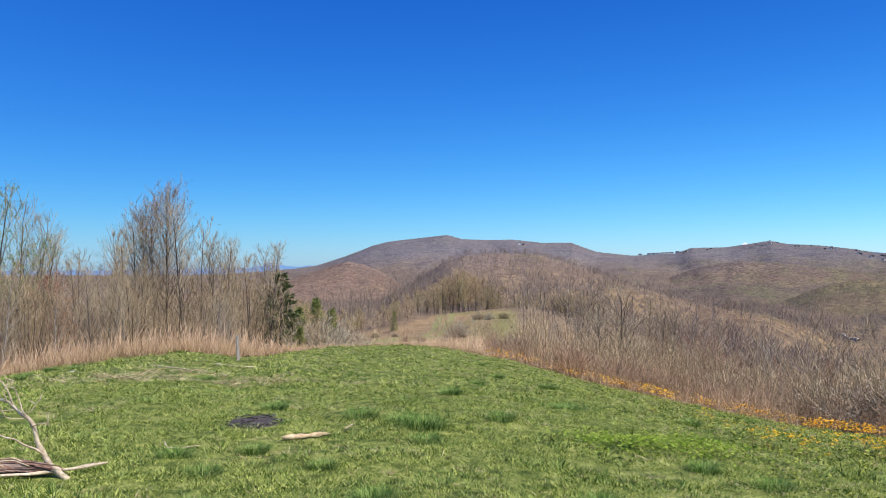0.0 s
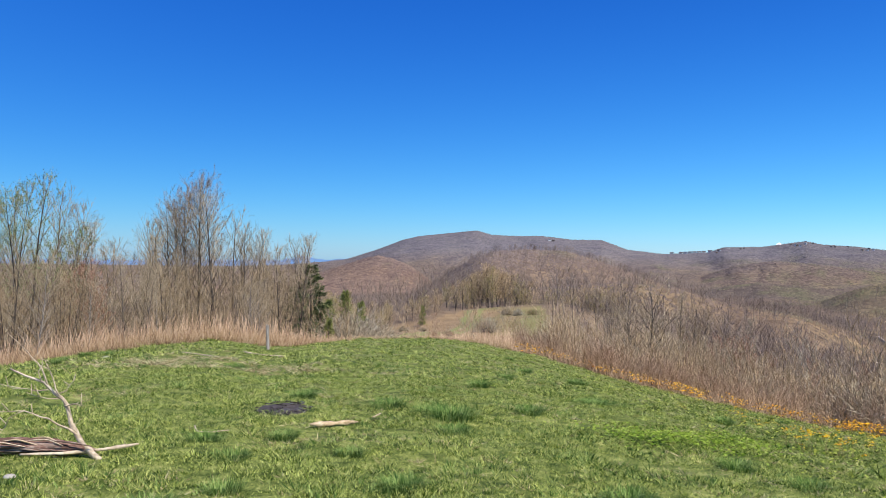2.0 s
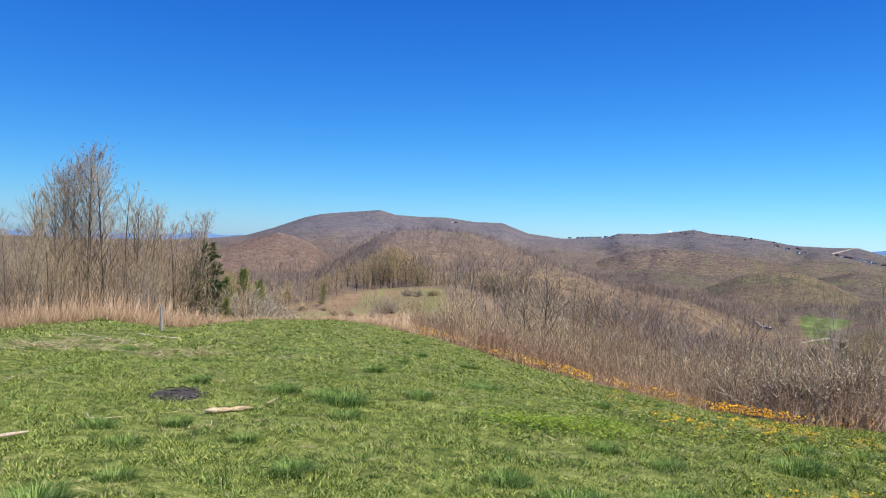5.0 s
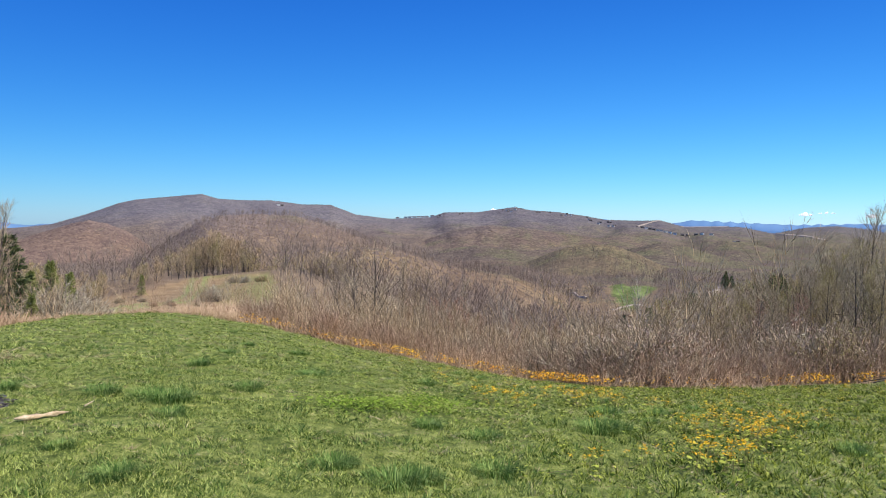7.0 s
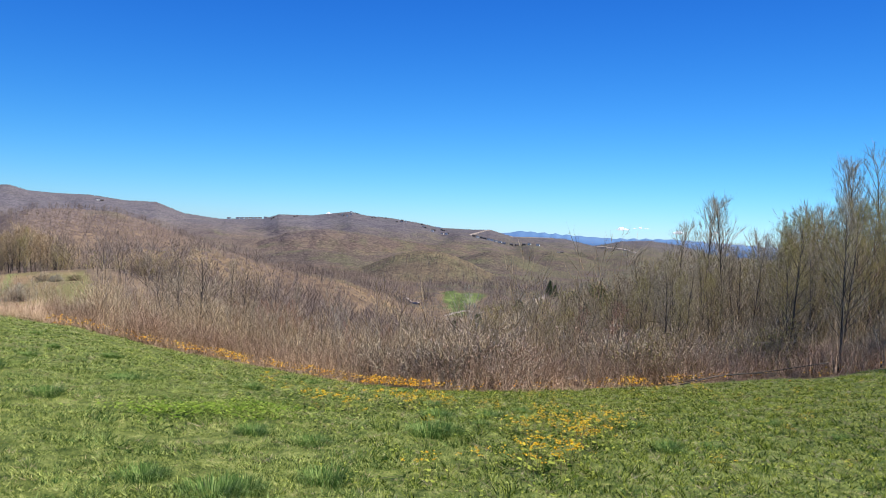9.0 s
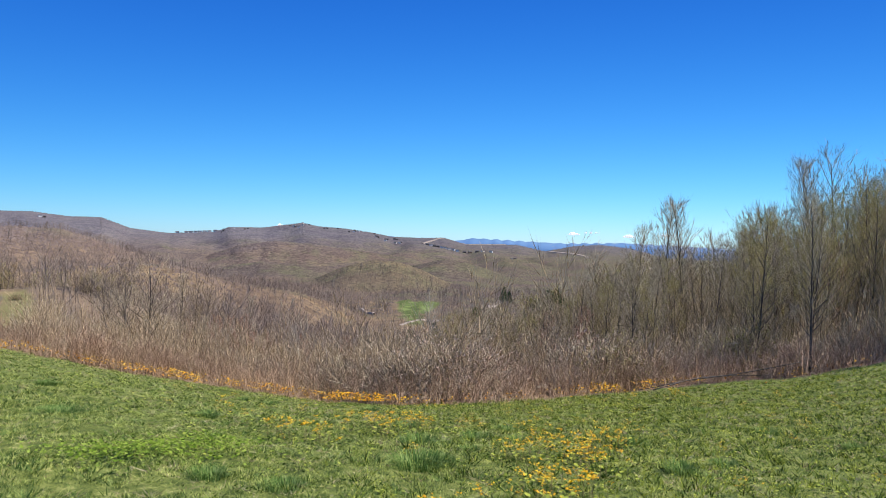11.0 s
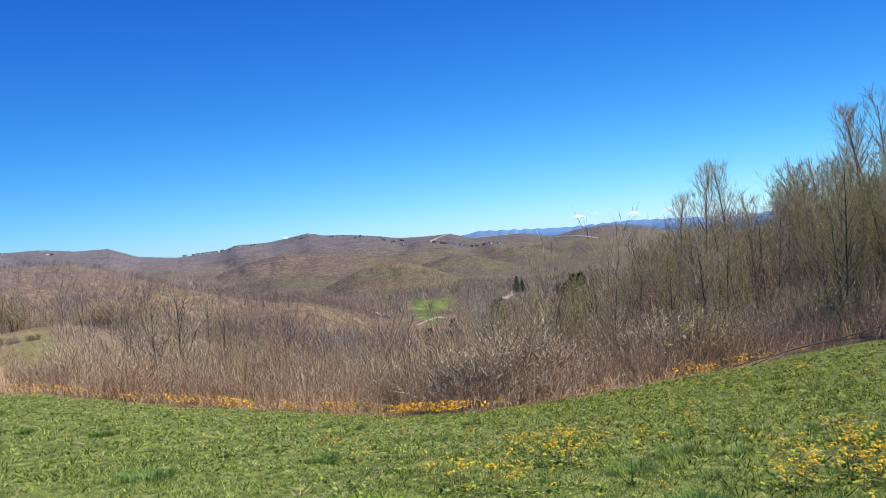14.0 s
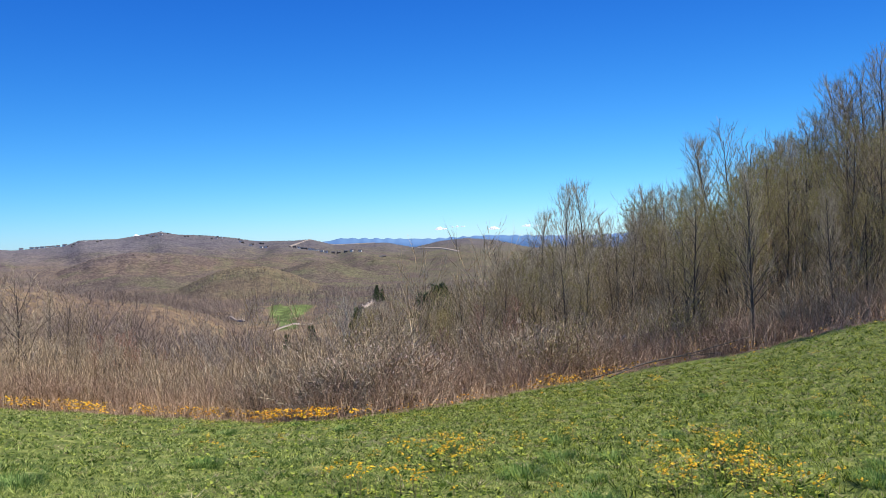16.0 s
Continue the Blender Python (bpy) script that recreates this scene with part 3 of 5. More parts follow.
GREEN_TOP = kind("budding_tree", 7, 12, BARK, TWIG, LEAF_GREEN, 7500, .030, .45, label="tall grey tree with fresh green leaves at its top", spread=1.15, limbs=66, upright=.48, fork=3)
RUSTY = kind("budding_tree", 13, 7, BARK, RED_TWIG, LEAF_RUST, 2200, .035, .2, label="small tree hazy with rust-coloured new buds", spread=1.1, limbs=34, upright=.48, fork=1)
RUSSET = kind("budding_tree", 8, 12, BARK, TWIG, LEAF_RED, 3600, .028, .3, label="tall narrow tree covered with russet buds", spread=.95, limbs=56, upright=.5, full=.6)


def stand(ob, x, y, scale, turn, lean=(0, 0), sink=.1):
    return copy_thing(ob, pose(x, y, ground(x, y) - sink, lean[0], lean[1], turn) @ Matrix.Scale(scale, 4))

# ---- trees that stand out: x, y and height of the top ----
rg = random.Random(4)


def plant(ob, tall, x, y, top, lean=1.5):
    """A copy of a tree kind whose top reaches the given height."""
    base = ground(x, y) - .15
    return copy_thing(ob, pose(x, y, base, rg.uniform(-lean, lean), rg.uniform(-lean, lean), rg.uniform(0, 360)) @ Matrix.Scale((top - base) / tall, 4))


GREEN_TREES = ((-19.6, 34.9, 5.2), (-21.7, 37.2, 5.1))
LEFT_TALL = ((-20.7, 38.8, 4.9), (-18.7, 36.5, 3.3), (-17.6, 35.9, 2.3), (-17.4, 38.3, 2.4), (-16.7, 39.6, 2.8), (-15.2, 38.1, 3.2), (-15.7, 41.1, 4.2),
             (-13.1, 41.0, 5.0), (-13.4, 44.0, 4.3), (-12.2, 42.3, 3.5), (-11.9, 43.4, 3.2), (-11.6, 45.6, 2.8), (-9.9, 46.0, 2.8))
RUSSET_TREES = ((-15.9, 43.2, 4.9), (-14.8, 42.5, 6.2), (-16.2, 45.2, 5.7))
for x, y, z in GREEN_TREES:
    plant(GREEN_TOP, 12, x, y, z)
for x, y, z in RUSSET_TREES:
    plant(RUSSET, 12, x, y, z)
for k, (x, y, z) in enumerate(LEFT_TALL):
    ob, tall = ((UP_A, 11), (UP_B, 10), (THICK, 8))[k % 3]
    plant(ob, tall, x, y, z)
for k in range(46):                      # the belt of lower trees behind the dead grass
    a, r = radians(rg.uniform(-38, -13.5)), rg.uniform(27, 46)
    x, y = r * math.sin(a), r * math.cos(a)
    ob, tall = rg.choice(((UP_B, 10), (THICK, 8), (ROUND, 10), (THICK, 8)))
    plant(ob, tall, x, y, 1.6 + r * math.tan(radians(rg.uniform(-1.8, .7))), 3)
plant(RUSTY, 7, -16.4, 34.5, 1.4)
plant(RUSTY, 7, -17.6, 36, 1.2)

plant(UP_B, 10, -9.6, 43.9, 3.0)
plant(UP_B, 10, -10.1, 44.6, 1.9)

# the pair on the flank of the ridge and their neighbours
for k, (x, y, z) in enumerate(((9.75, 49.0, .5), (11.0, 48.9, 1.0))):
    plant(TWIN, 10, x, y, z, .5)
for k, (x, y, z) in enumerate(((16.6, 63.9, -.5), (15.7, 57.9, -.9), (18.1, 59.3, -2.0), (23.9, 71.1, -2.9), (13.3, 78.9, -1.2), (8.4, 74.6, -2.2))):
    ob, tall = ((UP_B, 10), (UP_A, 11), (THICK, 8))[k % 3]
    plant(ob, tall, x, y, z)

# the wooded rise beside the meadow
RISE = ((42.3, 43.7, 2.0), (42.0, 41.2, 3.9), (46.1, 42.5, 6.0), (41.4, 35.5, 5.5), (63.1, 49.9, 4.2), (65.6, 49.9, 6.5), (69.6, 51.1, 5.8), (69.0, 48.3, 7.1), (71.6, 48.0, 7.7), (52.0, 34.1, 6.2), (47.3, 30.2, 8.3),
        (46.1, 28.3, 8.6), (49.0, 29.0, 7.8), (54.0, 30.4, 8.6), (56.2, 30.3, 9.1), (52.9, 27.9, 8.1), (55.1, 27.9, 10.0), (51.7, 25.7, 9.5), (53.1, 25.0, 10.9), (58.0, 26.2, 12.5), (50.7, 22.7, 10.5), (54.7, 23.4, 12.3), (52.1, 21.7, 12.5), (53.6, 20.6, 13.1))
for k, (x, y, z) in enumerate(RISE):
    if k < 4:
        ob, tall = UP_B, 10
    else:
        ob, tall = ((UP_A, 11), (UP_B, 10), (UP_A, 11))[k % 3]
    plant(ob, tall, x, y, z, 1)
for k in range(250):                     # fill of the rise
    a, r = radians(rg.uniform(33, 72)), rg.uniform(30, 75)
    x, y = r * math.sin(a), r * math.cos(a) + 2
    az = math.degrees(a)
    if az < 41 and r < 42:
        continue
    lim = np.interp(az, (33, 40, 46, 52, 58, 66, 84), (-4.5, -3.0, -.3, 2.0, 4.5, 7.2, 10.8))
    ob, tall = rg.choice(((UP_A, 11), (BUDDING, 11), (UP_B, 10), (UP_B, 10), (BUDDING, 11)))
    plant(ob, tall, x, y, 1.5 + r * math.tan(radians(lim - rg.uniform(0, 1) ** 1.4 * 5)), 2.5)
for k in range(70):                      # young trees and shrubs on the slope below the meadow
    a, r = radians(rg.uniform(9, 46)), rg.uniform(34, 62)
    x, y = r * math.sin(a), r * math.cos(a)
    lim = np.interp(math.degrees(a), (9, 16, 24, 32, 40, 46), (-3.3, -4.0, -5.4, -5.0, -3.4, -2.2))
    ob, tall = rg.choice(((SAPLING, 6), (THICK, 8), (UP_B, 10), (ROUND, 10), (RUSTY, 7)))
    top = 1.5 + r * math.tan(radians(lim - rg.uniform(0, 2.2)))
    if top - ground(x, y) > 1.8:
        plant(ob, tall, x, y, top, 3)
# trees on and round the knoll
for k in range(130):
    a = rg.uniform(-9.5, 11)
    y = float(knoll_end(a)) + 2 + rg.uniform(0, 1) ** 1.3 * 22
    x = y * math.tan(radians(a))
    top = 1.6 + y * math.tan(radians(np.interp(a, (-9.5, -7, -5.3, -2.9, -.5, 1.5, 3, 4.8, 11), (-3.0, -3.2, -3.2, -2.0, -1.3, -.3, -1.2, -1.9, -1.9)) - rg.uniform(-.2, 1.0)))
    ob, tall = rg.choice(((FAR_THICK, 8), (FAR_ROUND, 10), (FAR_ROUND, 10)))
    if top - ground(x, y) > 1.5:
        plant(ob, tall, x, y, top)


for x, y, z in ((3.4, 160.5, 1.0), (5.2, 162, .3), (1.6, 161, -.6), (6.6, 161, -1.0)):
    plant(FAR_ROUND, 10, x, y, z)
for k in range(22):                      # budding trees in the hollow before the knoll
    y = rg.uniform(88, 135)
    x = -y * math.tan(radians(rg.uniform(8.6, 13)))
    top = -4.4 + rg.uniform(-1.2, .8)
    if top - ground(x, y) > 2:
        plant(*rg.choice(((FAR_THICK, 8), (FAR_ROUND, 10), (BUDDING, 11))), x, y, top)


# ---- shrubs ----
def shrub_kind(name, seed, twig, label, leaf=None):
    g = np.random.default_rng(seed)
    n = 260
    a, el = g.uniform(0, 6.28, n), g.uniform(.15, 1.5, n)
    d = np.stack([np.cos(a) * np.cos(el), np.sin(a) * np.cos(el), np.sin(el) * .85], 1)
    base = np.stack([g.normal(0, .12, n), g.normal(0, .12, n), np.zeros(n)], 1)
    mid = base + d * g.uniform(.35, .6, (n, 1))
    tip = mid + (d + g.normal(0, .35, (n, 3))) * g.uniform(.3, .55, (n, 1))
    root = new(name)
    part("stem", mesh_of("stem", *tubes(base, mid, np.full(n, .016), np.full(n, .009), 3), BARK), BARK, root, kind="stuff")
    k = g.integers(0, n, 2600)
    s = g.uniform(.1, 1, (2600, 1))
    p = mid[k] * (1 - s) + tip[k] * s
    q = p + (d[k] + g.normal(0, .6, (2600, 3))) * .16
    part("crown", mesh_of("crown", *joined([spikes(mid, tip, np.full(n, .008)), slivers(p, q, np.full(2600, .008), g)]), twig), twig, root, kind="stuff")
    if leaf:
        part("leaves", mesh_of("leaves", *slivers(q, q + g.normal(0, .022, q.shape), np.full(2600, .013), g), leaf), leaf, root, kind="stuff")
    tagged(root, label, "shrub")
    HIDDEN.append(root)
    return root


TAN_SHRUB = shrub_kind("shrub", 54, PALE_TWIG, "bare tan shrub among the brambles")
PALE_SHRUB = shrub_kind("shrub", 51, SILVER_TWIG, "round bare shrub with pale grey twigs")
RED_SHRUB = shrub_kind("shrub", 52, RED_TWIG, "bare reddish-brown shrub at the meadow's edge")
GREEN_SHRUB = shrub_kind("shrub", 53, TWIG, "shrub just coming into green leaf", LEAF_GREEN)
for (ob, x, y, s) in ((PALE_SHRUB, -6.4, 41.5, (-1.1 - ground(-6.4, 41.5)) / 1.05), (PALE_SHRUB, -5.0, 42.5, (-1.8 - ground(-5.0, 42.5)) / 1.05), (PALE_SHRUB, 2.4, 117, 2.3), (PALE_SHRUB, 8, 138, 1.3), (TAN_SHRUB, 6.5, 143, 1.5), (GREEN_SHRUB, 10.8, 140, 1.3)):
    stand(ob, x, y, s, rg.uniform(0, 360))
for k in range(75):
    a = radians(rg.uniform(2, 80))
    r = edge_at(math.degrees(a)) + rg.uniform(2, 9)
    ob = rg.choice((RED_SHRUB, TAN_SHRUB, TAN_SHRUB, GREEN_SHRUB if math.degrees(a) > 40 else RED_SHRUB))
    stand(ob, r * math.sin(a), r * math.cos(a), rg.uniform(.8, 1.8) * (.6 if ob is GREEN_SHRUB else 1), rg.uniform(0, 360))


BLUSH_SHRUB = shrub_kind("flushing_shrub", 55, PALE_TWIG, "tall shrub speckled with pale pinkish buds", LEAF_BLUSH)
OLIVE_SHRUB = shrub_kind("budding_shrub", 56, TWIG, "shrub speckled with yellow-green buds at the wood's edge", LEAF_YELLOW)
for k in range(48):                      # flushing shrubs before the woods
    a = rg.uniform(29, 48) if k % 2 else rg.uniform(42, 67)
    r = edge_at(a) + rg.uniform(2.5, 13)
    x, y = r * math.sin(radians(a)), r * math.cos(radians(a))
    stand(BLUSH_SHRUB if k % 2 else OLIVE_SHRUB, x, y, rg.uniform(1.3, 2.4) if k % 2 else rg.uniform(1.0, 2.0), rg.uniform(0, 360))


for k in range(34):                      # scrub on the old pasture
    stand(rg.choice((RED_SHRUB, TAN_SHRUB)), rg.uniform(-15, 12), rg.uniform(84, 112), rg.uniform(.4, .8), rg.uniform(0, 360))


# ---- conifers ----
def conifer_kind(seed, needle, label, h=8.0, wide=.26):
    g = np.random.default_rng(seed)
    root = new("conifer")
    zs = np.linspace(0, h, 10)
    c = np.stack([np.zeros(10), np.zeros(10), zs], 1)
    rad = np.linspace(.14, .01, 10)
    part("trunk", mesh_of("trunk", *tubes(c[:1], c[-1:], rad[:1], rad[-1:], 7), BARK, smooth=True), BARK, root)
    n = 210
    t = g.uniform(.08, .98, n)
    a = np.arange(n) * 2.4 + g.normal(0, .3, n)
    ln = h * wide * (1.02 - t) * g.uniform(.6, 1.15, n) + .12
    b0 = np.stack([np.zeros(n), np.zeros(n), t * h], 1)
    b1 = b0 + np.stack([np.cos(a) * ln, np.sin(a) * ln, ln * (-.25 + .6 * t)], 1)
    part("boughs", mesh_of("boughs", *spikes(b0, b1, .02 * (1.1 - t)), BARK), BARK, root, kind="stuff")
    m = 34
    s = g.uniform(.12, 1, (n, m, 1))
    p = (b0[:, None] * (1 - s) + b1[:, None] * s).reshape(-1, 3)
    d = np.repeat(b1 - b0, m, 0)
    d = d / np.linalg.norm(d, axis=1, keepdims=True) + g.normal(0, .6, p.shape)
    q = p + d * .22
    part("needles", mesh_of("needles", *slivers(p, q, np.full(len(p), .045), g), needle), needle, root, kind="stuff")
    tagged(root, label, "conifer")
    HIDDEN.append(root)
    return root


NEEDLE = material("needle", [(.03, .05, .016), (.075, .105, .032), (.15, .19, .06)], grain=4, patch=.5, island=.5, bump=0)
NEEDLE_LIGHT = material("light_needle", [(.16, .19, .045), (.26, .29, .075), (.38, .4, .12)], grain=4, patch=.5, island=.5, bump=0)
DARK_FIR = conifer_kind(61, NEEDLE, "dark green conifer with spreading drooping boughs", wide=.42)
LIGHT_FIR = conifer_kind(62, NEEDLE_LIGHT, "small yellow-green young conifer", wide=.3)
for (ob, x, y, z) in ((DARK_FIR, -9.1, 45.1, 1.0), (DARK_FIR, -10.2, 45.9, -.3), (DARK_FIR, -8.4, 44.0, -1.2), (LIGHT_FIR, -7.1, 39.4, -1.5), (LIGHT_FIR, -12.5, 89.2, -3.4), (LIGHT_FIR, -15.6, 98, -2.6), (LIGHT_FIR, -17.2, 96, -3.6), (LIGHT_FIR, -8.2, 133, -6.4),
                      (DARK_FIR, 78.4, 92.6, -4.6), (DARK_FIR, 70.4, 86.2, -5.2), (DARK_FIR, 82, 95, -6), (DARK_FIR, 158.9, 256.1, -27.1), (DARK_FIR, 152, 262, -30), (DARK_FIR, 97.6, 140.9, -11.3)):
    plant(ob, 8, x, y, max(z, ground(x, y) + 1.2))
for x, y, tall in ((160, 254, 7.5), (163, 256, 5.5), (533, 715, 15), (540, 722, 18), (548, 722, 14), (556, 742, 17), (565, 745, 13)):
    plant(DARK_FIR, 8, x, y, ground(x, y) + tall)


# ---- woods that nobody could count ----
def sketch_kind(seed, limbs, sides, twigs, spread, upright, low=.2):
    """A simple bare tree of unit height, as rows of pieces: foot, end and width."""
    r = np.random.default_rng(seed)
    rows = []
    top = np.array([r.normal(0, .05), r.normal(0, .05), .9])
    bend = top * .45 + np.array([r.normal(0, .04), r.normal(0, .04), 0])
    rows.append((np.zeros(3), bend, .5))
    rows.append((bend * .85, top, .36))
    for k in range(limbs):
        u = (k + r.uniform(0, 1)) / limbs
        v = low + (.96 - low) * u
        p = bend * v / .45 if v < .45 else bend + (top - bend) * (v - .45) / .55
        a = k * 2.4 + r.uniform(-.6, .6)
        lean = (1 - upright) * (1.2 - .5 * u) + .12
        d = np.array([math.cos(a) * math.sin(lean), math.sin(a) * math.sin(lean), math.cos(lean)])
        ln = spread * (.10 + .30 * (1 - u) ** .7) * r.uniform(.7, 1.2)
        m = p + d * ln * .5
        q = m + (d + np.array([0, 0, .35]) + r.normal(0, .14, 3)) * ln * .5
        rows += [(p, m + (m - p) * .1, .42), (m, q, .26)]
        for s in range(sides):
            v = r.uniform(.2, 1)
            p2 = p + (m - p) * v * 2 if v < .5 else m + (q - m) * (v * 2 - 1)
            d2 = d + r.normal(0, .36, 3) + np.array([0, 0, .35])
            q2 = p2 + d2 * ln * r.uniform(.28, .55)
            rows.append((p2, q2, .17))
            for w in range(twigs):
                v = r.uniform(.15, 1)
                p3 = p2 + (q2 - p2) * v
                rows.append((p3, p3 + (d2 + r.normal(0, .36, 3) + np.array([0, 0, .25])) * ln * r.uniform(.14, .34), .13))
    p0, p1, w = np.array([x[0] for x in rows]), np.array([x[1] for x in rows]), np.array([x[2] for x in rows])
    tall = np.percentile(p1[:, 2], 99)
    return p0 / [1, 1, tall], p1 / [1, 1, tall], w


SKETCH = {"near": [sketch_kind(200 + k, 10, 5, 4, .8 + .12 * k, .48) for k in range(5)],
          "mid": [sketch_kind(220 + k, 8, 4, 2, .9 + .1 * k, .46) for k in range(5)],
          "far": [sketch_kind(240 + k, 7, 3, 0, 1.1 + .1 * k, .45) for k in range(5)],
          "bush": [sketch_kind(260 + k, 9, 4, 3, .9 + .12 * k, .52, .04) for k in range(4)]}


def sketch_trees(xy, h, g, sort, width):
    """Many simple bare trees in one mesh: turned and scaled from a few skeletons."""
    z = land(xy[:, 0], xy[:, 1]) - .15
    pick = g.integers(0, len(SKETCH[sort]), len(xy))
    out = []
    for k, (p0, p1, w) in enumerate(SKETCH[sort]):
        i = np.where(pick == k)[0]
        if not len(i):
            continue
        a = g.uniform(0, 6.28, len(i))
        wide = h[i] * g.uniform(.75, 1.2, len(i))
        c, s = np.cos(a)[:, None] * wide[:, None], np.sin(a)[:, None] * wide[:, None]
        foot = np.column_stack([xy[i], z[i]])

        def placed(p):
            return np.stack([p[None, :, 0] * c - p[None, :, 1] * s, p[None, :, 0] * s + p[None, :, 1] * c, p[None, :, 2] * h[i][:, None]], -1) + foot[:, None]
        q0, q1 = placed(p0), placed(p1)
        ww = w[None] * width * np.clip(h[i], 2, 8)[:, None] / 5
        out.append(tubes(q0[:, 0], q1[:, 0], ww[:, 0], ww[:, 0] * .7))
        out.append(slivers(q0[:, 1:].reshape(-1, 3), q1[:, 1:].reshape(-1, 3), ww[:, 1:].ravel(), g))
    return joined(out)


def scatter(g, n, r0, r1, a0, a1, keep=None):
    r = np.sqrt(g.uniform(r0 ** 2, r1 ** 2, n))
    a = np.radians(g.uniform(a0, a1, n))
    xy = np.column_stack([r * np.sin(a), r * np.cos(a)])
    return xy if keep is None else xy[keep(xy, r, np.degrees(a))]


def on_pasture(xy):
    a = np.degrees(np.arctan2(xy[:, 0], xy[:, 1]))
    return (a > -9) & (a < 5.4) & (xy[:, 1] > 62) & (xy[:, 1] < knoll_end(a))


g = np.random.default_rng(71)
xy = scatter(g, 2350, 32, 110, -55, 72, lambda q, r, a: (r > edge_at(a) + 5) & ~on_pasture(q) & ((a > -11) | (g.uniform(0, 1, len(a)) < .4)))
az = np.degrees(np.arctan2(xy[:, 0], xy[:, 1]))
h = np.interp(az, (-55, -12, -8, 5, 14, 25, 34, 45, 85), (7, 6, 2.2, 3.0, 4.2, 5.0, 5.5, 9.5, 10)) * g.uniform(.55, 1.1, len(xy))
# dark stems on the left; on the right, inner shade put into the colour
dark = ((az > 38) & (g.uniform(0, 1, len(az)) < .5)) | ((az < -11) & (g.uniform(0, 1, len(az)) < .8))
rr = np.hypot(xy[:, 0], xy[:, 1])      # the young growth stays below the tops of the old trees
over = 1.5 + rr * np.tan(np.radians(np.interp(az, (-55, -30, -14, -11, 40, 46, 52, 58, 66, 84), (-1.2, -.8, -.8, -3, -4.6, -1.6, .3, 2.8, 5.4, 9)))) - land(xy[:, 0], xy[:, 1])
h = h * np.where((az > 9) & (az < 15.5) & (rr < 50), .5, 1)
h = np.where(dark | (az > 41), np.clip(over * g.uniform(.6, 1.0, len(h)), 1.2, h), h)
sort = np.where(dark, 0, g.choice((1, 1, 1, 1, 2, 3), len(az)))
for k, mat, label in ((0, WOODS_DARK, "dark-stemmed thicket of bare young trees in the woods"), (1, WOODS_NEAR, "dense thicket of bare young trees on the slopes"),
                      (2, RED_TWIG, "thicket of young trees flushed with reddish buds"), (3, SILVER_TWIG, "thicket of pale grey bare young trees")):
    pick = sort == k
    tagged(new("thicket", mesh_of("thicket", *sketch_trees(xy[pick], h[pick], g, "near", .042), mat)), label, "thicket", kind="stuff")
xy = scatter(g, 8000, 105, 420, -55, 85, lambda q, r, a: ~on_pasture(q))
tagged(new("woodland", mesh_of("woodland", *sketch_trees(xy, g.uniform(5, 10, len(xy)), g, "mid", .10), WOODS)), "bare brown woodland covering the valley slopes", "woodland", kind="stuff")


def off_field(q, r, a):
    return ~on_field(q, 12)


def view_cut(q):
    """Young growth below the field, full-grown woods elsewhere."""
    r, a = np.hypot(q[:, 0], q[:, 1]), np.degrees(np.arctan2(q[:, 0], q[:, 1]))
    return np.where((a > 27) & (a < 33.5) & (r < 640), .3, 1)


xy = scatter(g, 15000, 400, 1200, -50, 80, off_field)
tagged(new("woodland", mesh_of("woodland", *sketch_trees(xy, g.uniform(6, 11, len(xy)) * view_cut(xy), g, "far", .22), WOODS)), "brown leafless woodland on the valley floor", "woodland", kind="stuff")

# ---- crowns of the far forest ----
def crowns(xy, h, w, g):
    """Low rounded crowns, four faces each, close together."""
    n = len(xy)
    z = land(xy[:, 0], xy[:, 1])
    ang = np.arange(4) * np.pi / 2
    rr = w[:, None] * g.uniform(.8, 1.2, (n, 4))
    t = g.uniform(0, 6.28, (n, 1))
    ring = np.stack([xy[:, :1] + rr * np.cos(ang + t), xy[:, 1:] + rr * np.sin(ang + t), z[:, None] - .6 + h[:, None] * g.uniform(0, .15, (n, 4))], -1)
    top = np.column_stack([xy + g.normal(0, .6, (n, 2)), z + h])[:, None]
    v = np.concatenate([ring, top], 1)
    i = np.arange(4)
    f = np.stack([i, (i + 1) % 4, np.full(4, 4)], 1)
    return v.reshape(-1, 3), (f[None] + (np.arange(n) * 5)[:, None, None]).reshape(-1, 3)


r = np.concatenate([np.sqrt(g.uniform(330 ** 2, 1000 ** 2, 42000)), g.uniform(900, 1500, 34000), g.uniform(1400, 2000, 36000), g.uniform(1900, 3290, 75000)])
a = np.radians(g.uniform(-38, 74, len(r)))
xy = np.column_stack([r * np.sin(a), r * np.cos(a)])
ok = ~on_field(xy, 4)
r, a, xy = r[ok], a[ok], xy[ok]
me = mesh_of("woodland", *crowns(xy, g.uniform(1.4, 2.6, len(r)) * np.interp(r, (330, 1000, 1700), (.5, .65, 1)) * np.clip((3330 - r) / 120, .5, 1) * view_cut(xy), g.uniform(2.6, 4.4, len(r)) * np.interp(r, (330, 1000, 1700), (.42, .62, 1)), g), FAR_WOODS)
q = np.radians(g.uniform(-14, 48, 2600))    # single trees along the crest
q = np.column_stack([np.sin(q), np.cos(q)]) * g.uniform(3230, 3300, (2600, 1))
tagged(new("woodland", mesh_of("woodland", *sketch_trees(q, g.uniform(2, 4.5, len(q)), g, "far", .6), WOODS_DARK)), "bare trees along the crest of the far ridge", "woodland", kind="stuff")
d = 6.0                                 # crowns follow the lie of the land in the light
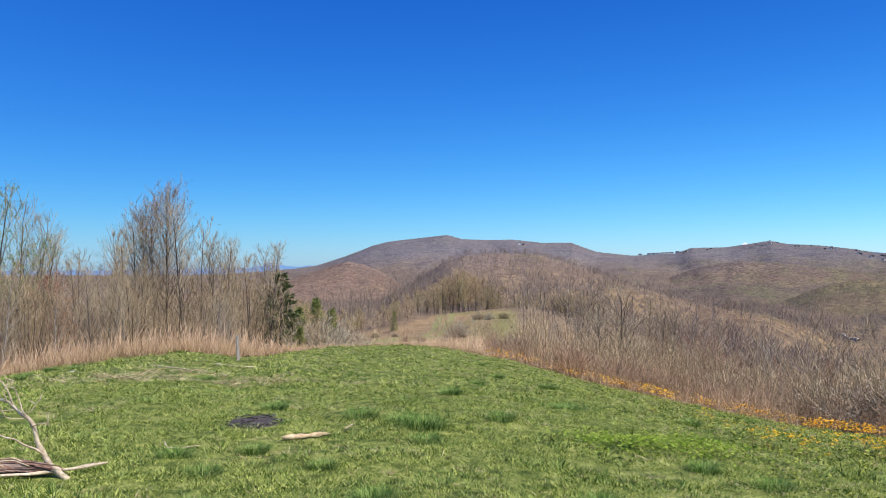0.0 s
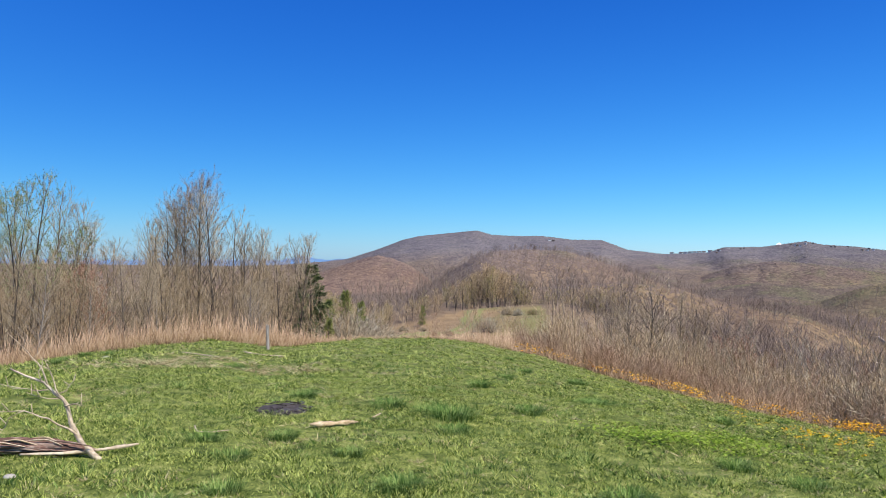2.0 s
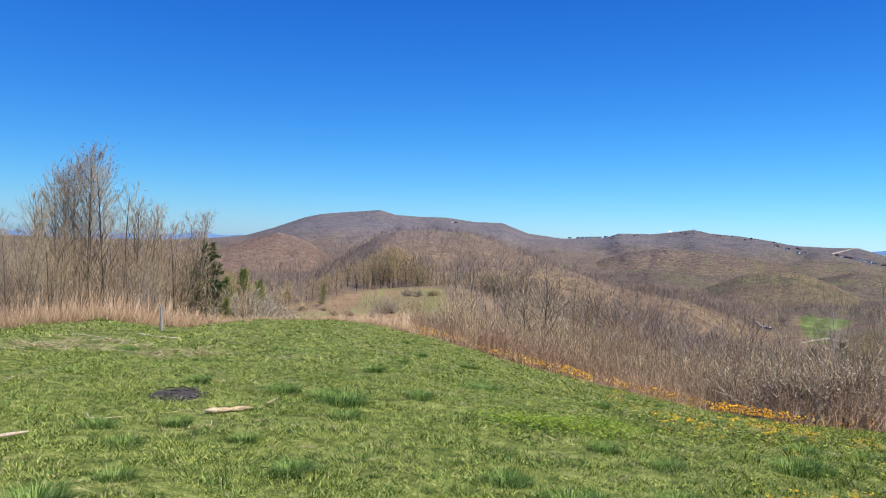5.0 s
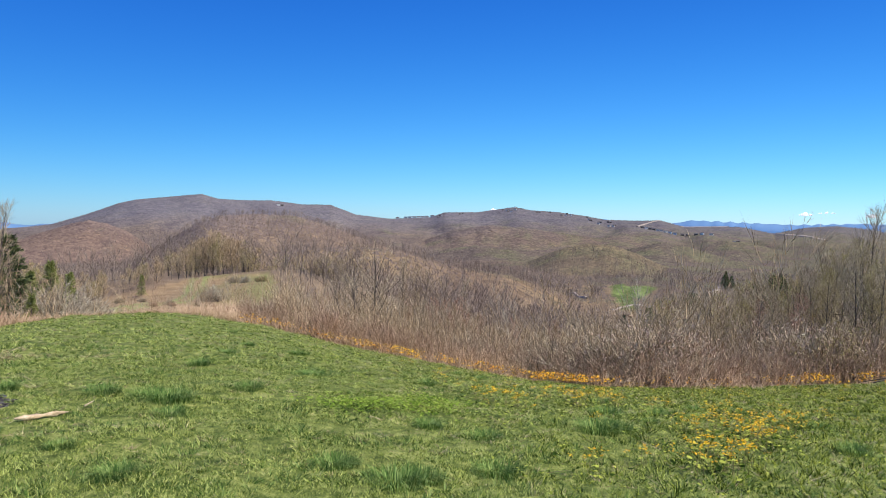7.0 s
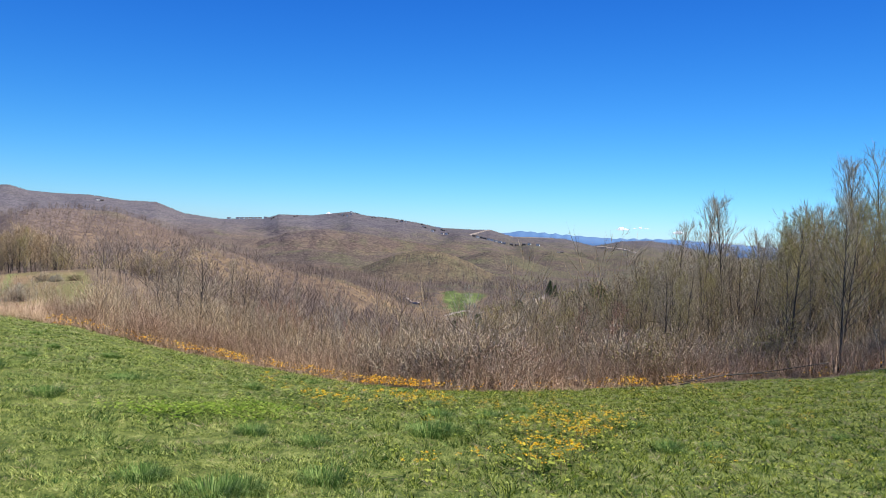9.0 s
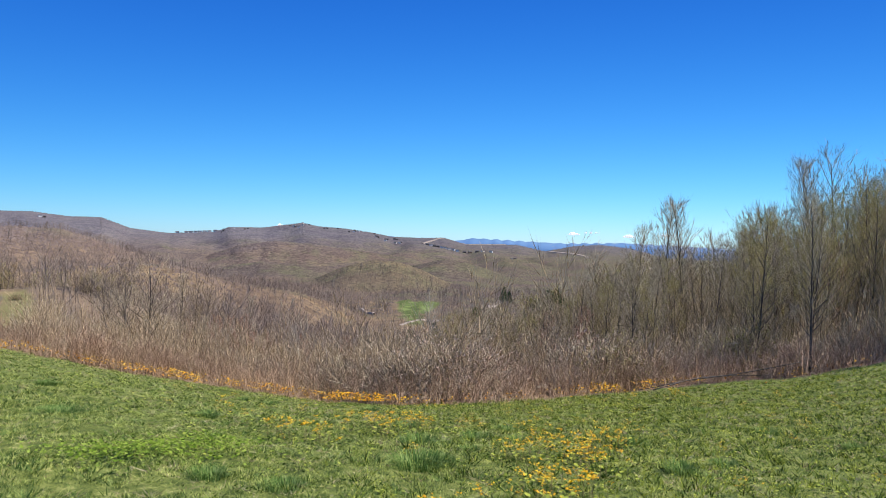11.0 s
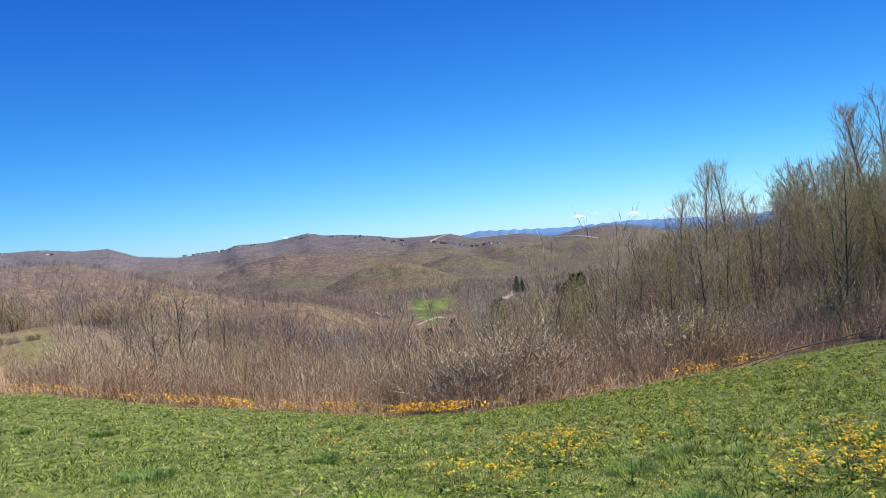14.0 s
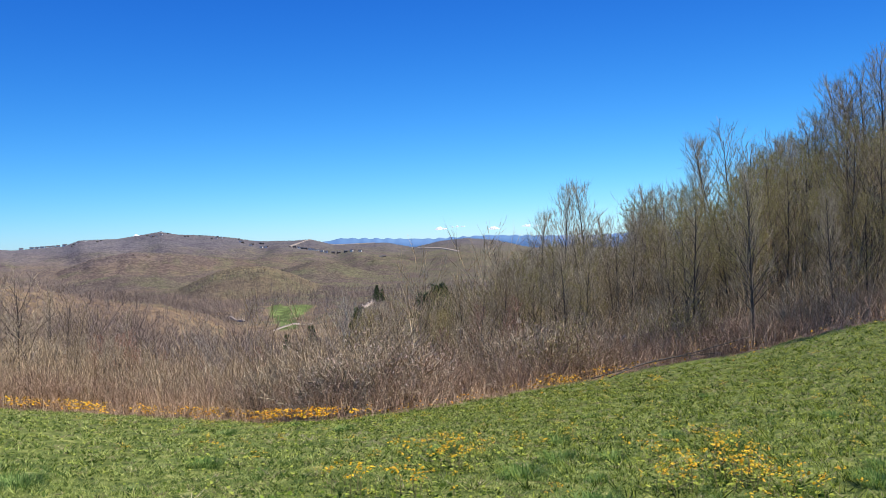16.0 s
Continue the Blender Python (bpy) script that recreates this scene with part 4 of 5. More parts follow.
nx, ny = (land(xy[:, 0] - d, xy[:, 1]) - land(xy[:, 0] + d, xy[:, 1])) / (2 * d), (land(xy[:, 0], xy[:, 1] - d) - land(xy[:, 0], xy[:, 1] + d)) / (2 * d)
nv = np.repeat(np.column_stack([nx, ny, np.ones(len(r))]), 5, 0) + g.normal(0, .24, (len(r) * 5, 3))
nv /= np.linalg.norm(nv, axis=1, keepdims=True)
me.polygons.foreach_set("use_smooth", np.ones(len(me.polygons), bool))
me.normals_split_custom_set_from_vertices(nv)
# the crowns take the same colour as the slopes, painted haze included
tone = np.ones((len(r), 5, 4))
tone[:, :, :3] = hazed_forest_cover(xy[:, 0], xy[:, 1])[:, None]
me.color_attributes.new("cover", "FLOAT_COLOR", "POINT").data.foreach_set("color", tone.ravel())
tagged(new("woodland", me), "leafless brown forest covering the distant hills", "woodland", kind="stuff")


# ---- brush along the meadow's edge ----
def stems(xy, h, w, lean, g, kindf=spikes):
    b = np.column_stack([xy, land(xy[:, 0], xy[:, 1]) - .03])
    t = b + np.column_stack([g.normal(0, lean, (len(xy), 2)) * h[:, None], h])
    return kindf(b, t, w) if kindf is spikes else kindf(b, t, w, g)


def low_front(q):
    """The brush is low where the ridge runs on."""
    return np.interp(np.degrees(np.arctan2(q[:, 0], q[:, 1])), (-14, -10, -6, -3, 0, 3, 6), (1, .4, .25, .3, .5, .85, 1.1))


def band(n, a0, a1, lo, hi):
    a = g.uniform(a0, a1, n)
    r = edge_at(a) + lo + (hi - lo) * g.uniform(0, 1, n) ** 1.3
    q = np.column_stack([r * np.sin(np.radians(a)), r * np.cos(np.radians(a))])
    return q


q = band(9000, 2, 84, .2, 11)
tagged(new("brush", mesh_of("brush", *stems(q, g.uniform(.3, 1.1, len(q)) * (.75 + .3 * lumps(q[:, 0], q[:, 1], 6, 81)) * low_front(q), np.full(len(q), .009), .42, g), RED_TWIG)), "reddish leafless brambles along the meadow's edge", "brush", kind="stuff")
q = band(2000, 3, 84, .4, 9)
tagged(new("brush", mesh_of("brush", *sketch_trees(q, g.uniform(.5, 1.35, len(q)) * low_front(q) + .2, g, "bush", .055), RED_TWIG)), "low russet shrubs along the meadow's edge", "brush", kind="stuff")
q = band(1300, 5, 84, 2.5, 18)
tagged(new("brush", mesh_of("brush", *sketch_trees(q, g.uniform(1.0, 2.6, len(q)) * low_front(q) + .2, g, "bush", .060), WOODS_NEAR)), "bushy tan shrubs with fine bare twigs", "brush", kind="stuff")
q = band(1000, 4, 84, 2, 16)
tagged(new("brush", mesh_of("brush", *stems(q, g.uniform(.7, 2.6, len(q)) * low_front(q), np.full(len(q), .009), .25, g), TWIG)), "thin bare saplings and canes behind the brambles", "brush", kind="stuff")
q = band(17000, -52, 3, -.2, 8)
tagged(new("dead_grass", mesh_of("dead_grass", *stems(q, g.uniform(.25, .72, len(q)) * low_front(q), np.full(len(q), .009), .42, g), STRAW_TALL)), "tall tan dead grass and weeds behind the lawn", "dead grass", kind="stuff")
q = band(7000, -52, 3, 2, 12)
tagged(new("brush", mesh_of("brush", *stems(q, g.uniform(.6, 1.4, len(q)) * low_front(q), np.full(len(q), .011), .25, g), RED_TWIG)), "russet brush between the dead grass and the trees", "brush", kind="stuff")


# ---- the lawn ----
def lawn(name, n, r0, r1, h0, h1, w, mat, label, cat, keep=None, power=1.0, lean=.5):
    m = n // 6                            # little tufts of six blades
    r = r0 + (r1 - r0) * g.uniform(0, 1, m) ** power
    a = g.uniform(-44, 82, m)
    q = np.column_stack([r * np.sin(np.radians(a)), r * np.cos(np.radians(a))])
    ok = r < edge_at(a) + 1.2
    # bare spot of the old fire
    ok &= ((q[:, 0] + 1.95) / .25) ** 2 + ((q[:, 1] - 8.25) / .32) ** 2 > g.uniform(.2, 1.6, m)
    if keep is not None:
        ok &= keep(q)
    q, r = q[ok], r[ok]
    clump = .8 + .4 * lumps(q[:, 0], q[:, 1], 1.1, 91) + .25 * lumps(q[:, 0], q[:, 1], .35, 92)
    h = g.uniform(h0, h1, len(q)) * np.clip(clump, .4, 1.5)
    k = np.repeat(np.arange(len(q)), 6)
    off = g.normal(0, 1, (len(k), 2))
    base = np.column_stack([q[k] + off * .012, np.zeros(len(k))])
    base[:, 2] = land(base[:, 0], base[:, 1]) - .008
    hh = h[k] * g.uniform(.6, 1.15, len(k))
    tip = base + np.column_stack([off * (hh * lean)[:, None] + (g.normal(0, .35, (len(q), 2)) * h[:, None])[k], hh])
    return tagged(new(name, mesh_of(name, *slivers(base, tip, np.full(len(k), w) * (1 + r[k] / 42), g), mat)), label, cat, kind="stuff")


def worn(q):
    """Where the turf is thin and yellowed."""
    return lumps(q[:, 0], q[:, 1], 3.2, 95) + .6 * lumps(q[:, 0], q[:, 1], .9, 96) + np.where(((q[:, 0] + 4.6) / 2.6) ** 2 + ((q[:, 1] - 13.2) / 1.3) ** 2 < 1, 1.3, 0)


def lush(q):
    """Where weeds and coarse grass take over from the short turf."""
    return np.clip((np.degrees(np.arctan2(q[:, 0], q[:, 1])) - 28) / 25, 0, 1)


lawn("lawn_grass", 620000, 2.6, 13, .022, .056, .0034, GRASS, "short green spring grass on the hilltop", "grass", lambda q: (worn(q) < g.uniform(.3, 1.6, len(q))) & (lush(q) < g.uniform(.1, 1.5, len(q))), .8)
lawn("lawn_grass", 300000, 12, 33, .04, .08, .0062, GRASS, "green grass out to the meadow's edge", "grass", lambda q: (worn(q) < g.uniform(.3, 1.6, len(q))) & (lush(q) < g.uniform(.1, 1.5, len(q))), 1.0)
lawn("lawn_grass", 90000, 2.6, 16, .04, .10, .0045, GRASS_BLUE, "coarser blue-green grass in patches", "grass", lambda q: lumps(q[:, 0], q[:, 1], 1.6, 97) > g.uniform(.0, .8, len(q)), .8)
lawn("coarse_grass", 200000, 4.5, 28, .06, .13, .0046, WEED_DARK, "taller coarse grass and weeds over the far side of the meadow", "grass", lambda q: np.degrees(np.arctan2(q[:, 0], q[:, 1])) > g.uniform(22, 46, len(q)), .8, .5)
lawn("thatch", 80000, 10, 17, .03, .08, .0060, STRAW, "matted dead straw before the tall grass", "grass", lambda q: ((q[:, 0] + 4.4) / 3.0) ** 2 + ((q[:, 1] - 13.2) / 1.3) ** 2 < g.uniform(.1, 1.3, len(q)) + .3 * lumps(q[:, 0], q[:, 1], .8, 99), 1, 1.6)
lawn("thatch", 190000, 2.6, 32, .02, .055, .0036, STRAW, "dry straw-coloured grass between the green", "grass", lambda q: worn(q) > g.uniform(-.9, .9, len(q)), .8, 1.2)


lawn("thatch", 120000, 6, 29, .03, .08, .0044, STRAW, "dry bleached stems among the weeds", "grass", lambda q: (np.degrees(np.arctan2(q[:, 0], q[:, 1])) > g.uniform(5, 30, len(q))) & (lumps(q[:, 0], q[:, 1], 1.3, 98) > g.uniform(-.6, 1.0, len(q))), .8, 1.1)


# ---- tufts, weeds and flowers ----
def tuft_kind():
    gg = np.random.default_rng(101)
    n = 520
    a, rr = gg.uniform(0, 6.28, n), .27 * np.sqrt(gg.uniform(0, 1, n))
    b = np.column_stack([rr * np.cos(a), rr * np.sin(a), np.full(n, -.02)])
    h = gg.uniform(.07, .17, n)
    mid = b + np.column_stack([np.cos(a) * h * .35, np.sin(a) * h * .35, h * .8])
    tip = mid + np.column_stack([np.cos(a) * h * .5 + gg.normal(0, .03, n), np.sin(a) * h * .5 + gg.normal(0, .03, n), h * .05 + gg.normal(0, .03, n)])
    s = np.column_stack([-np.sin(a), np.cos(a), np.zeros(n)]) * .0032
    v = np.stack([b - s, b + s, mid + s, mid - s, tip], 1).reshape(-1, 3)
    f = (np.array([[0, 1, 2], [0, 2, 3], [3, 2, 4]])[None] + (np.arange(n) * 5)[:, None, None]).reshape(-1, 3)
    ob = new("grass_tuft", mesh_of("grass_tuft", v, f, GRASS_BLUE))
    tagged(ob, "coarse dark green grass tuft standing above the lawn", "grass tuft", "tufts on the lawn")
    HIDDEN.append(ob)
    return ob


TUFT = tuft_kind()
for (x, y, s) in ((-1.63, 6.91, .8), (-2.0, 9.44, 1.0), (-.92, 9.01, 1.2), (-.2, 8.4, 1.5), (-.45, 8.75, 1.2), (-1.8, 6.0, .8), (-.97, 6.45, .7), (-.48, 5.55, 1.0), (.69, 9.39, 1.0), (1.51, 5.19, 1.3), (1.75, 5.35, 1.1), (2.48, 5.59, 1.2), (-.49, 5.51, .9),
                  (1.75, 11.6, 1.1), (2.81, 6.75, 1.0), (4.38, 7.4, 1.5), (4.7, 7.5, 1.2), (8.3, 6.9, 1.0), (6.56, 9.5, 1.2), (9.2, 9.8, 1.0), (1.83, 11.4, 1.2), (5.27, 8.8, 1.3), (11.8, 8.8, 1.1), (8.2, 10.9, 1.3)):
    stand(TUFT, x, y, s * .62, rg.uniform(0, 360), sink=.01)
for k in range(40):
    a, r = radians(rg.uniform(-32, 70)), rg.uniform(4.5, 24)
    stand(TUFT, r * math.sin(a), r * math.cos(a), rg.uniform(.35, .7), rg.uniform(0, 360), sink=0)


def blades(c, n, size, gg, up=.35):
    """Rounded leaf blades: a folded hexagon each."""
    a = gg.uniform(0, 6.28, n)
    d = np.column_stack([np.cos(a), np.sin(a), gg.normal(up, .25, n)])
    d /= np.linalg.norm(d, axis=1, keepdims=True)
    s = np.column_stack([-np.sin(a), np.cos(a), gg.normal(0, .15, n)])
    L = (size * gg.uniform(.6, 1.2, n))[:, None]
    W = L * .36
    sag = np.array([[0, 0, 1.0]]) * L * .12
    v = np.stack([c, c + d * L * .35 + s * W, c + d * L * .75 + s * W * .8 - sag * .3, c + d * L - sag, c + d * L * .75 - s * W * .8 - sag * .3, c + d * L * .35 - s * W], 1)
    f = np.array([[0, 1, 2], [0, 2, 3], [0, 3, 4], [0, 4, 5]])
    return v.reshape(-1, 3), (f[None] + (np.arange(n) * 6)[:, None, None]).reshape(-1, 3)


def weed_patch(x, y, wide, deep, n, label):
    gg = np.random.default_rng(int(abs(x * 100)))
    q = np.column_stack([x + gg.normal(0, wide, n), y + gg.normal(0, deep, n)])
    c = np.column_stack([q, land(q[:, 0], q[:, 1]) + gg.uniform(.02, .10, n)])
    tagged(new("weed_patch", mesh_of("weed_patch", *blades(c, n, .037, gg), WEED)), label, "weeds", kind="stuff")


weed_patch(2.2, 8.4, .52, .34, 1500, "patch of bright green broad-leaved weeds in the grass")
weed_patch(1.75, 8.1, .25, .2, 250, "patch of bright green broad-leaved weeds in the grass")
weed_patch(2.9, 8.75, .22, .16, 220, "patch of bright green broad-leaved weeds in the grass")
gg = np.random.default_rng(111)
q = np.column_stack([gg.uniform(2.5, 24, 72000), gg.uniform(2, 22, 72000)])
q = q[(lumps(q[:, 0], q[:, 1], 1.7, 113) > gg.uniform(-.3, .9, len(q)) - np.clip((q[:, 0] - 6) / 8, 0, .8)) & (np.hypot(q[:, 0], q[:, 1]) < 25)]
c = np.column_stack([q, land(q[:, 0], q[:, 1]) + gg.uniform(.01, .08, len(q))])
tagged(new("clover", mesh_of("clover", *blades(c, len(c), .035, gg), WEED_DARK)), "low broad-leaved weeds mixed into the grass", "weeds", kind="stuff")


def flower_clump(seed, n):
    """A ragwort clump: leaves, thin stalks, and flat sprays of small yellow daisies."""
    gg = np.random.default_rng(seed)
    root = new("ragwort")
    k = gg.normal(0, .14, (n, 2))
    h = gg.uniform(.16, .30, n)
    b = np.column_stack([k, np.full(n, -.02)])
    t = b + np.column_stack([gg.normal(0, .03, (n, 2)), h])
    stalk = part("stalk", mesh_of("stalk", *spikes(b, t, np.full(n, .0035)), STALK), STALK, root, kind="stuff")
    c = np.column_stack([gg.normal(0, .16, (n * 3, 2)), gg.uniform(.01, .07, n * 3)])
    part("leaves", mesh_of("leaves", *blades(c, len(c), .06, gg), WEED_DARK), WEED_DARK, root, kind="stuff")
    m = 5
    o = np.repeat(t, m, 0) + np.column_stack([gg.normal(0, .022, (n * m, 2)), gg.normal(0, .010, n * m)])
    part("flower_spray", mesh_of("flower_spray", *daisies(o, .0105, gg), PETAL), PETAL, stalk, kind="stuff")
    tagged(root, "clump of yellow ragwort flowers on thin stalks", "flowers", "ragwort in the meadow")
    HIDDEN.append(root)
    return root


def daisies(c, r, gg):
    n = len(c)
    ang = np.arange(6) * 2 * np.pi / 6
    tilt = gg.normal(0, .35, (n, 2))
    rr = r * gg.uniform(.7, 1.3, n)
    x, y = np.cos(ang)[None] * rr[:, None], np.sin(ang)[None] * rr[:, None]
    z = x * tilt[:, :1] + y * tilt[:, 1:]
    v = np.concatenate([np.stack([x, y, z], -1) + c[:, None], (c + [0, 0, r * .5])[:, None]], 1)
    i = np.arange(6)
    f = np.stack([i, (i + 1) % 6, np.full(6, 6)], 1)
    return v.reshape(-1, 3), (f[None] + (np.arange(n) * 7)[:, None, None]).reshape(-1, 3)


RAG = [flower_clump(121, 10), flower_clump(122, 6), flower_clump(123, 15)]
SPOTS = ((4.16, 5.85), (4.38, 5.48), (5.21, 5.92), (5.95, 6.6), (3.4, 5.52), (5.17, 6.5), (3.97, 8.66), (6.23, 10.25), (5.3, 9.64), (6.12, 7.5), (3.87, 8.8), (6.27, 7.24), (6.28, 6.95), (5.84, 7.65), (6.37, 10.97), (5.24, 9.97),
         (6.99, 10.5), (3.78, 9.2), (5.52, 10.6), (8.08, 8.74), (7.92, 8.31), (6.5, 7.8), (6.44, 7.2), (6.65, 7.5), (6.96, 8.64), (6.35, 12.0), (16.4, 14.8), (16.5, 16.4), (4.1, 12.6), (5.65, 7.55), (7.4, 8.0), (7.2, 7.6), (4.7, 5.7), (4.9, 6.1))
for k, (x, y) in enumerate(SPOTS):
    stand(RAG[k % 3], x, y, rg.uniform(.8, 1.1), rg.uniform(0, 360), sink=0)
for k in range(110):
    a = radians(rg.uniform(14, 74))
    r = rg.uniform(9, 24)
    stand(RAG[1], r * math.sin(a), r * math.cos(a), rg.uniform(.45, .8), rg.uniform(0, 360), sink=0)
# the yellow drift along the edge
a = np.concatenate([gg.uniform(3, 31, 4200), gg.normal(26, 2.2, 1500), gg.normal(15, 2.2, 1500), gg.normal(44.5, 1.5, 1000), gg.uniform(31, 72, 1500)])
r = edge_at(a) + gg.normal(-1.2, 1.25, len(a))
q = np.column_stack([r * np.sin(np.radians(a)), r * np.cos(np.radians(a))])
q = q[lumps(q[:, 0], q[:, 1], 2.6, 131) > gg.uniform(.1, 1.0, len(q)) - .2 * np.exp(-((np.degrees(np.arctan2(q[:, 0], q[:, 1])) - 26) / 3) ** 2)]
c = np.column_stack([q, land(q[:, 0], q[:, 1]) + gg.uniform(.18, .42, len(q))])
tagged(new("wildflowers", mesh_of("wildflowers", *daisies(c, .026, gg), PETAL_DEEP)), "drift of yellow ragwort along the brambles", "flowers", kind="stuff")


# ---- log, branch and sticks ----
def rough_tube(pts, radii, n, seed, wobble, ridge=0.0):
    """A knobbly round stem through the points, closed at its ends."""
    r = random.Random(seed)
    bm = bmesh.new()
    rings = []
    for k, p in enumerate(pts):
        p = Vector(p)
        d = (Vector(pts[min(k + 1, len(pts) - 1)]) - Vector(pts[max(k - 1, 0)])).normalized()
        a = d.cross(Vector((0, 0, 1)) if abs(d.z) < .9 else Vector((1, 0, 0))).normalized()
        b = d.cross(a)
        rings.append([bm.verts.new(p + (a * math.cos(t) + b * math.sin(t)) * radii[k] * (1 + wobble * noise.noise(Vector((math.cos(t) * 2, math.sin(t) * 2, k * .35 + seed))) + ridge * noise.noise(Vector((math.cos(t) * 7, math.sin(t) * 7, k * .12 + seed))))) for t in [6.2832 * i / n for i in range(n)]])
    for k in range(len(rings) - 1):
        for i in range(n):
            bm.faces.new((rings[k][i], rings[k][(i + 1) % n], rings[k + 1][(i + 1) % n], rings[k + 1][i]))
    bm.faces.new(rings[0][::-1])
    bm.faces.new(rings[-1])
    for f in bm.faces:
        f.smooth = True
    return bm


def resample(pts, n):
    pts = [Vector(p) for p in pts]
    out = []
    for i in range(n):
        t = i / (n - 1) * (len(pts) - 1)
        k = min(int(t), len(pts) - 2)
        out.append(pts[k].lerp(pts[k + 1], t - k))
    return out


log = new("fallen_log")
log.location = (-3.3, 6.1, ground(-3.3, 6.1))
base = Vector(log.location)


def at(x, y, h):
    return Vector((x, y, ground(x, y) + h)) - base


line = resample([at(-5.0, 5.45, .065), at(-4.1, 5.6, .07), at(-3.7, 5.68, .06), at(-3.3, 5.75, .06), at(-2.78, 5.86, .045)], 46)
part("trunk", rough_tube(line, [.078 - .0008 * k for k in range(42)] + [.040, .032, .024, .012], 56, 3, .35, .55), LOGWOOD, log, "weathered reddish-brown split trunk with loose bark")
for j in range(22):                      # strips of bark standing off the trunk
    x = -4.75 + .078 * j + rg.uniform(-.05, .05)
    yy = 5.47 + (x + 4.75) * .19 + rg.uniform(-.055, .05)
    h = rg.uniform(.07, .125)
    n = rg.uniform(.14, .36)
    pts = resample([at(x, yy, h), at(x + n * .5, yy + rg.uniform(-.01, .03), h + rg.uniform(0, .022)), at(x + n, yy + n * .19 - rg.uniform(0, .04), h - rg.uniform(0, .03))], 8)
    part("bark_strip", rough_tube(pts, [.002, .005, .007, .006, .007, .006, .004, .002], 6, 40 + j, .8), (LOGWOOD, DRIFT, SPLITWOOD)[j % 3], log)
line = resample([at(-3.25, 5.68, .02), at(-2.95, 5.76, .035), at(-2.7, 5.92, .05), at(-2.52, 6.02, .075)], 14)
part("split_limb", rough_tube(line, [.008, .009, .010, .009, .010, .011, .010, .011, .012, .014, .014, .013, .010, .005], 9, 5, .7), DRIFT, log, "pale broken limb along the trunk")
tagged(log, "fallen weathered log lying in the grass", "log")

branch = new("dead_branch")
branch.location = (-2.74, 5.82, ground(-2.74, 5.82))
main = [Vector(p) for p in ((.02, -.02, .0), (-.10, .03, .08), (-.20, .07, .17), (-.255, .10, .27), (-.275, .13, .35), (-.33, .15, .40), (-.48, .18, .52), (-.62, .22, .56), (-.76, .25, .61))]
main = [Vector((p.x * 1.08, p.y, p.z)) for p in main]
line = resample(main, 34)
line = [p + Vector((noise.noise(p * 9), noise.noise(p * 9 + Vector((5, 0, 0))), noise.noise(p * 9 + Vector((0, 5, 0))))) * .016 for p in line]
part("main_stem", rough_tube(line, [(.0215 - .00048 * k) * (1.25 if k % 7 == 3 else 1) for k in range(34)], 12, 7, .45, .3), DRIFT, branch)
OFFSHOOTS = (((-.32, .15, .39), (-.37, .14, .48), (-.42, .17, .60), (-.46, .15, .70), .009), ((-.45, .18, .50), (-.50, .2, .62), (-.62, .22, .74), (-.80, .28, .88), .009), ((-.50, .19, .52), (-.52, .18, .60), (-.50, .2, .66), (-.53, .2, .74), .006),
         ((-.18, .06, .16), (-.36, .02, .28), (-.52, .0, .34), (-.80, -.03, .32), .010), ((-.52, .0, .34), (-.62, .0, .28), (-.66, .02, .22), (-.72, .03, .15), .005), ((-.30, .12, .36), (-.24, .10, .37), (-.18, .08, .38), (-.14, .07, .39), .008),
         ((-.36, .16, .44), (-.30, .17, .47), (-.27, .17, .52), (-.25, .18, .56), .006), ((-.42, .18, .48), (-.52, .14, .47), (-.66, .12, .48), (-.78, .10, .52), .006), ((-.34, .15, .41), (-.42, .12, .41), (-.5, .1, .43), (-.56, .1, .46), .006))
for k, (a, b, c, d, rad) in enumerate(OFFSHOOTS):
    pts = resample([(p[0] * 1.08, p[1], p[2]) for p in (a, b, c, d)], 10)
    pts = [pts[0]] + [p + Vector((noise.noise(p * 11), noise.noise(p * 11 + Vector((5, 0, 0))), noise.noise(p * 11 + Vector((0, 5, 0))))) * .016 for p in pts[1:]]
    side = part("side_branch", rough_tube(pts, [rad * .85 * (1 - .085 * j) for j in range(10)], 6, k, .25), DRIFT, branch)
    for j in (5, 7):
        e = Vector((rg.uniform(-.12, .04), rg.uniform(-.05, .05), rg.uniform(-.02, .12)))
        part("twig", rough_tube(resample([pts[j], pts[j] + e], 4), [.004, .0035, .003, .002], 5, j, .2), DRIFT, side)
tagged(branch, "bleached dead branch propped up on the log", "branch")

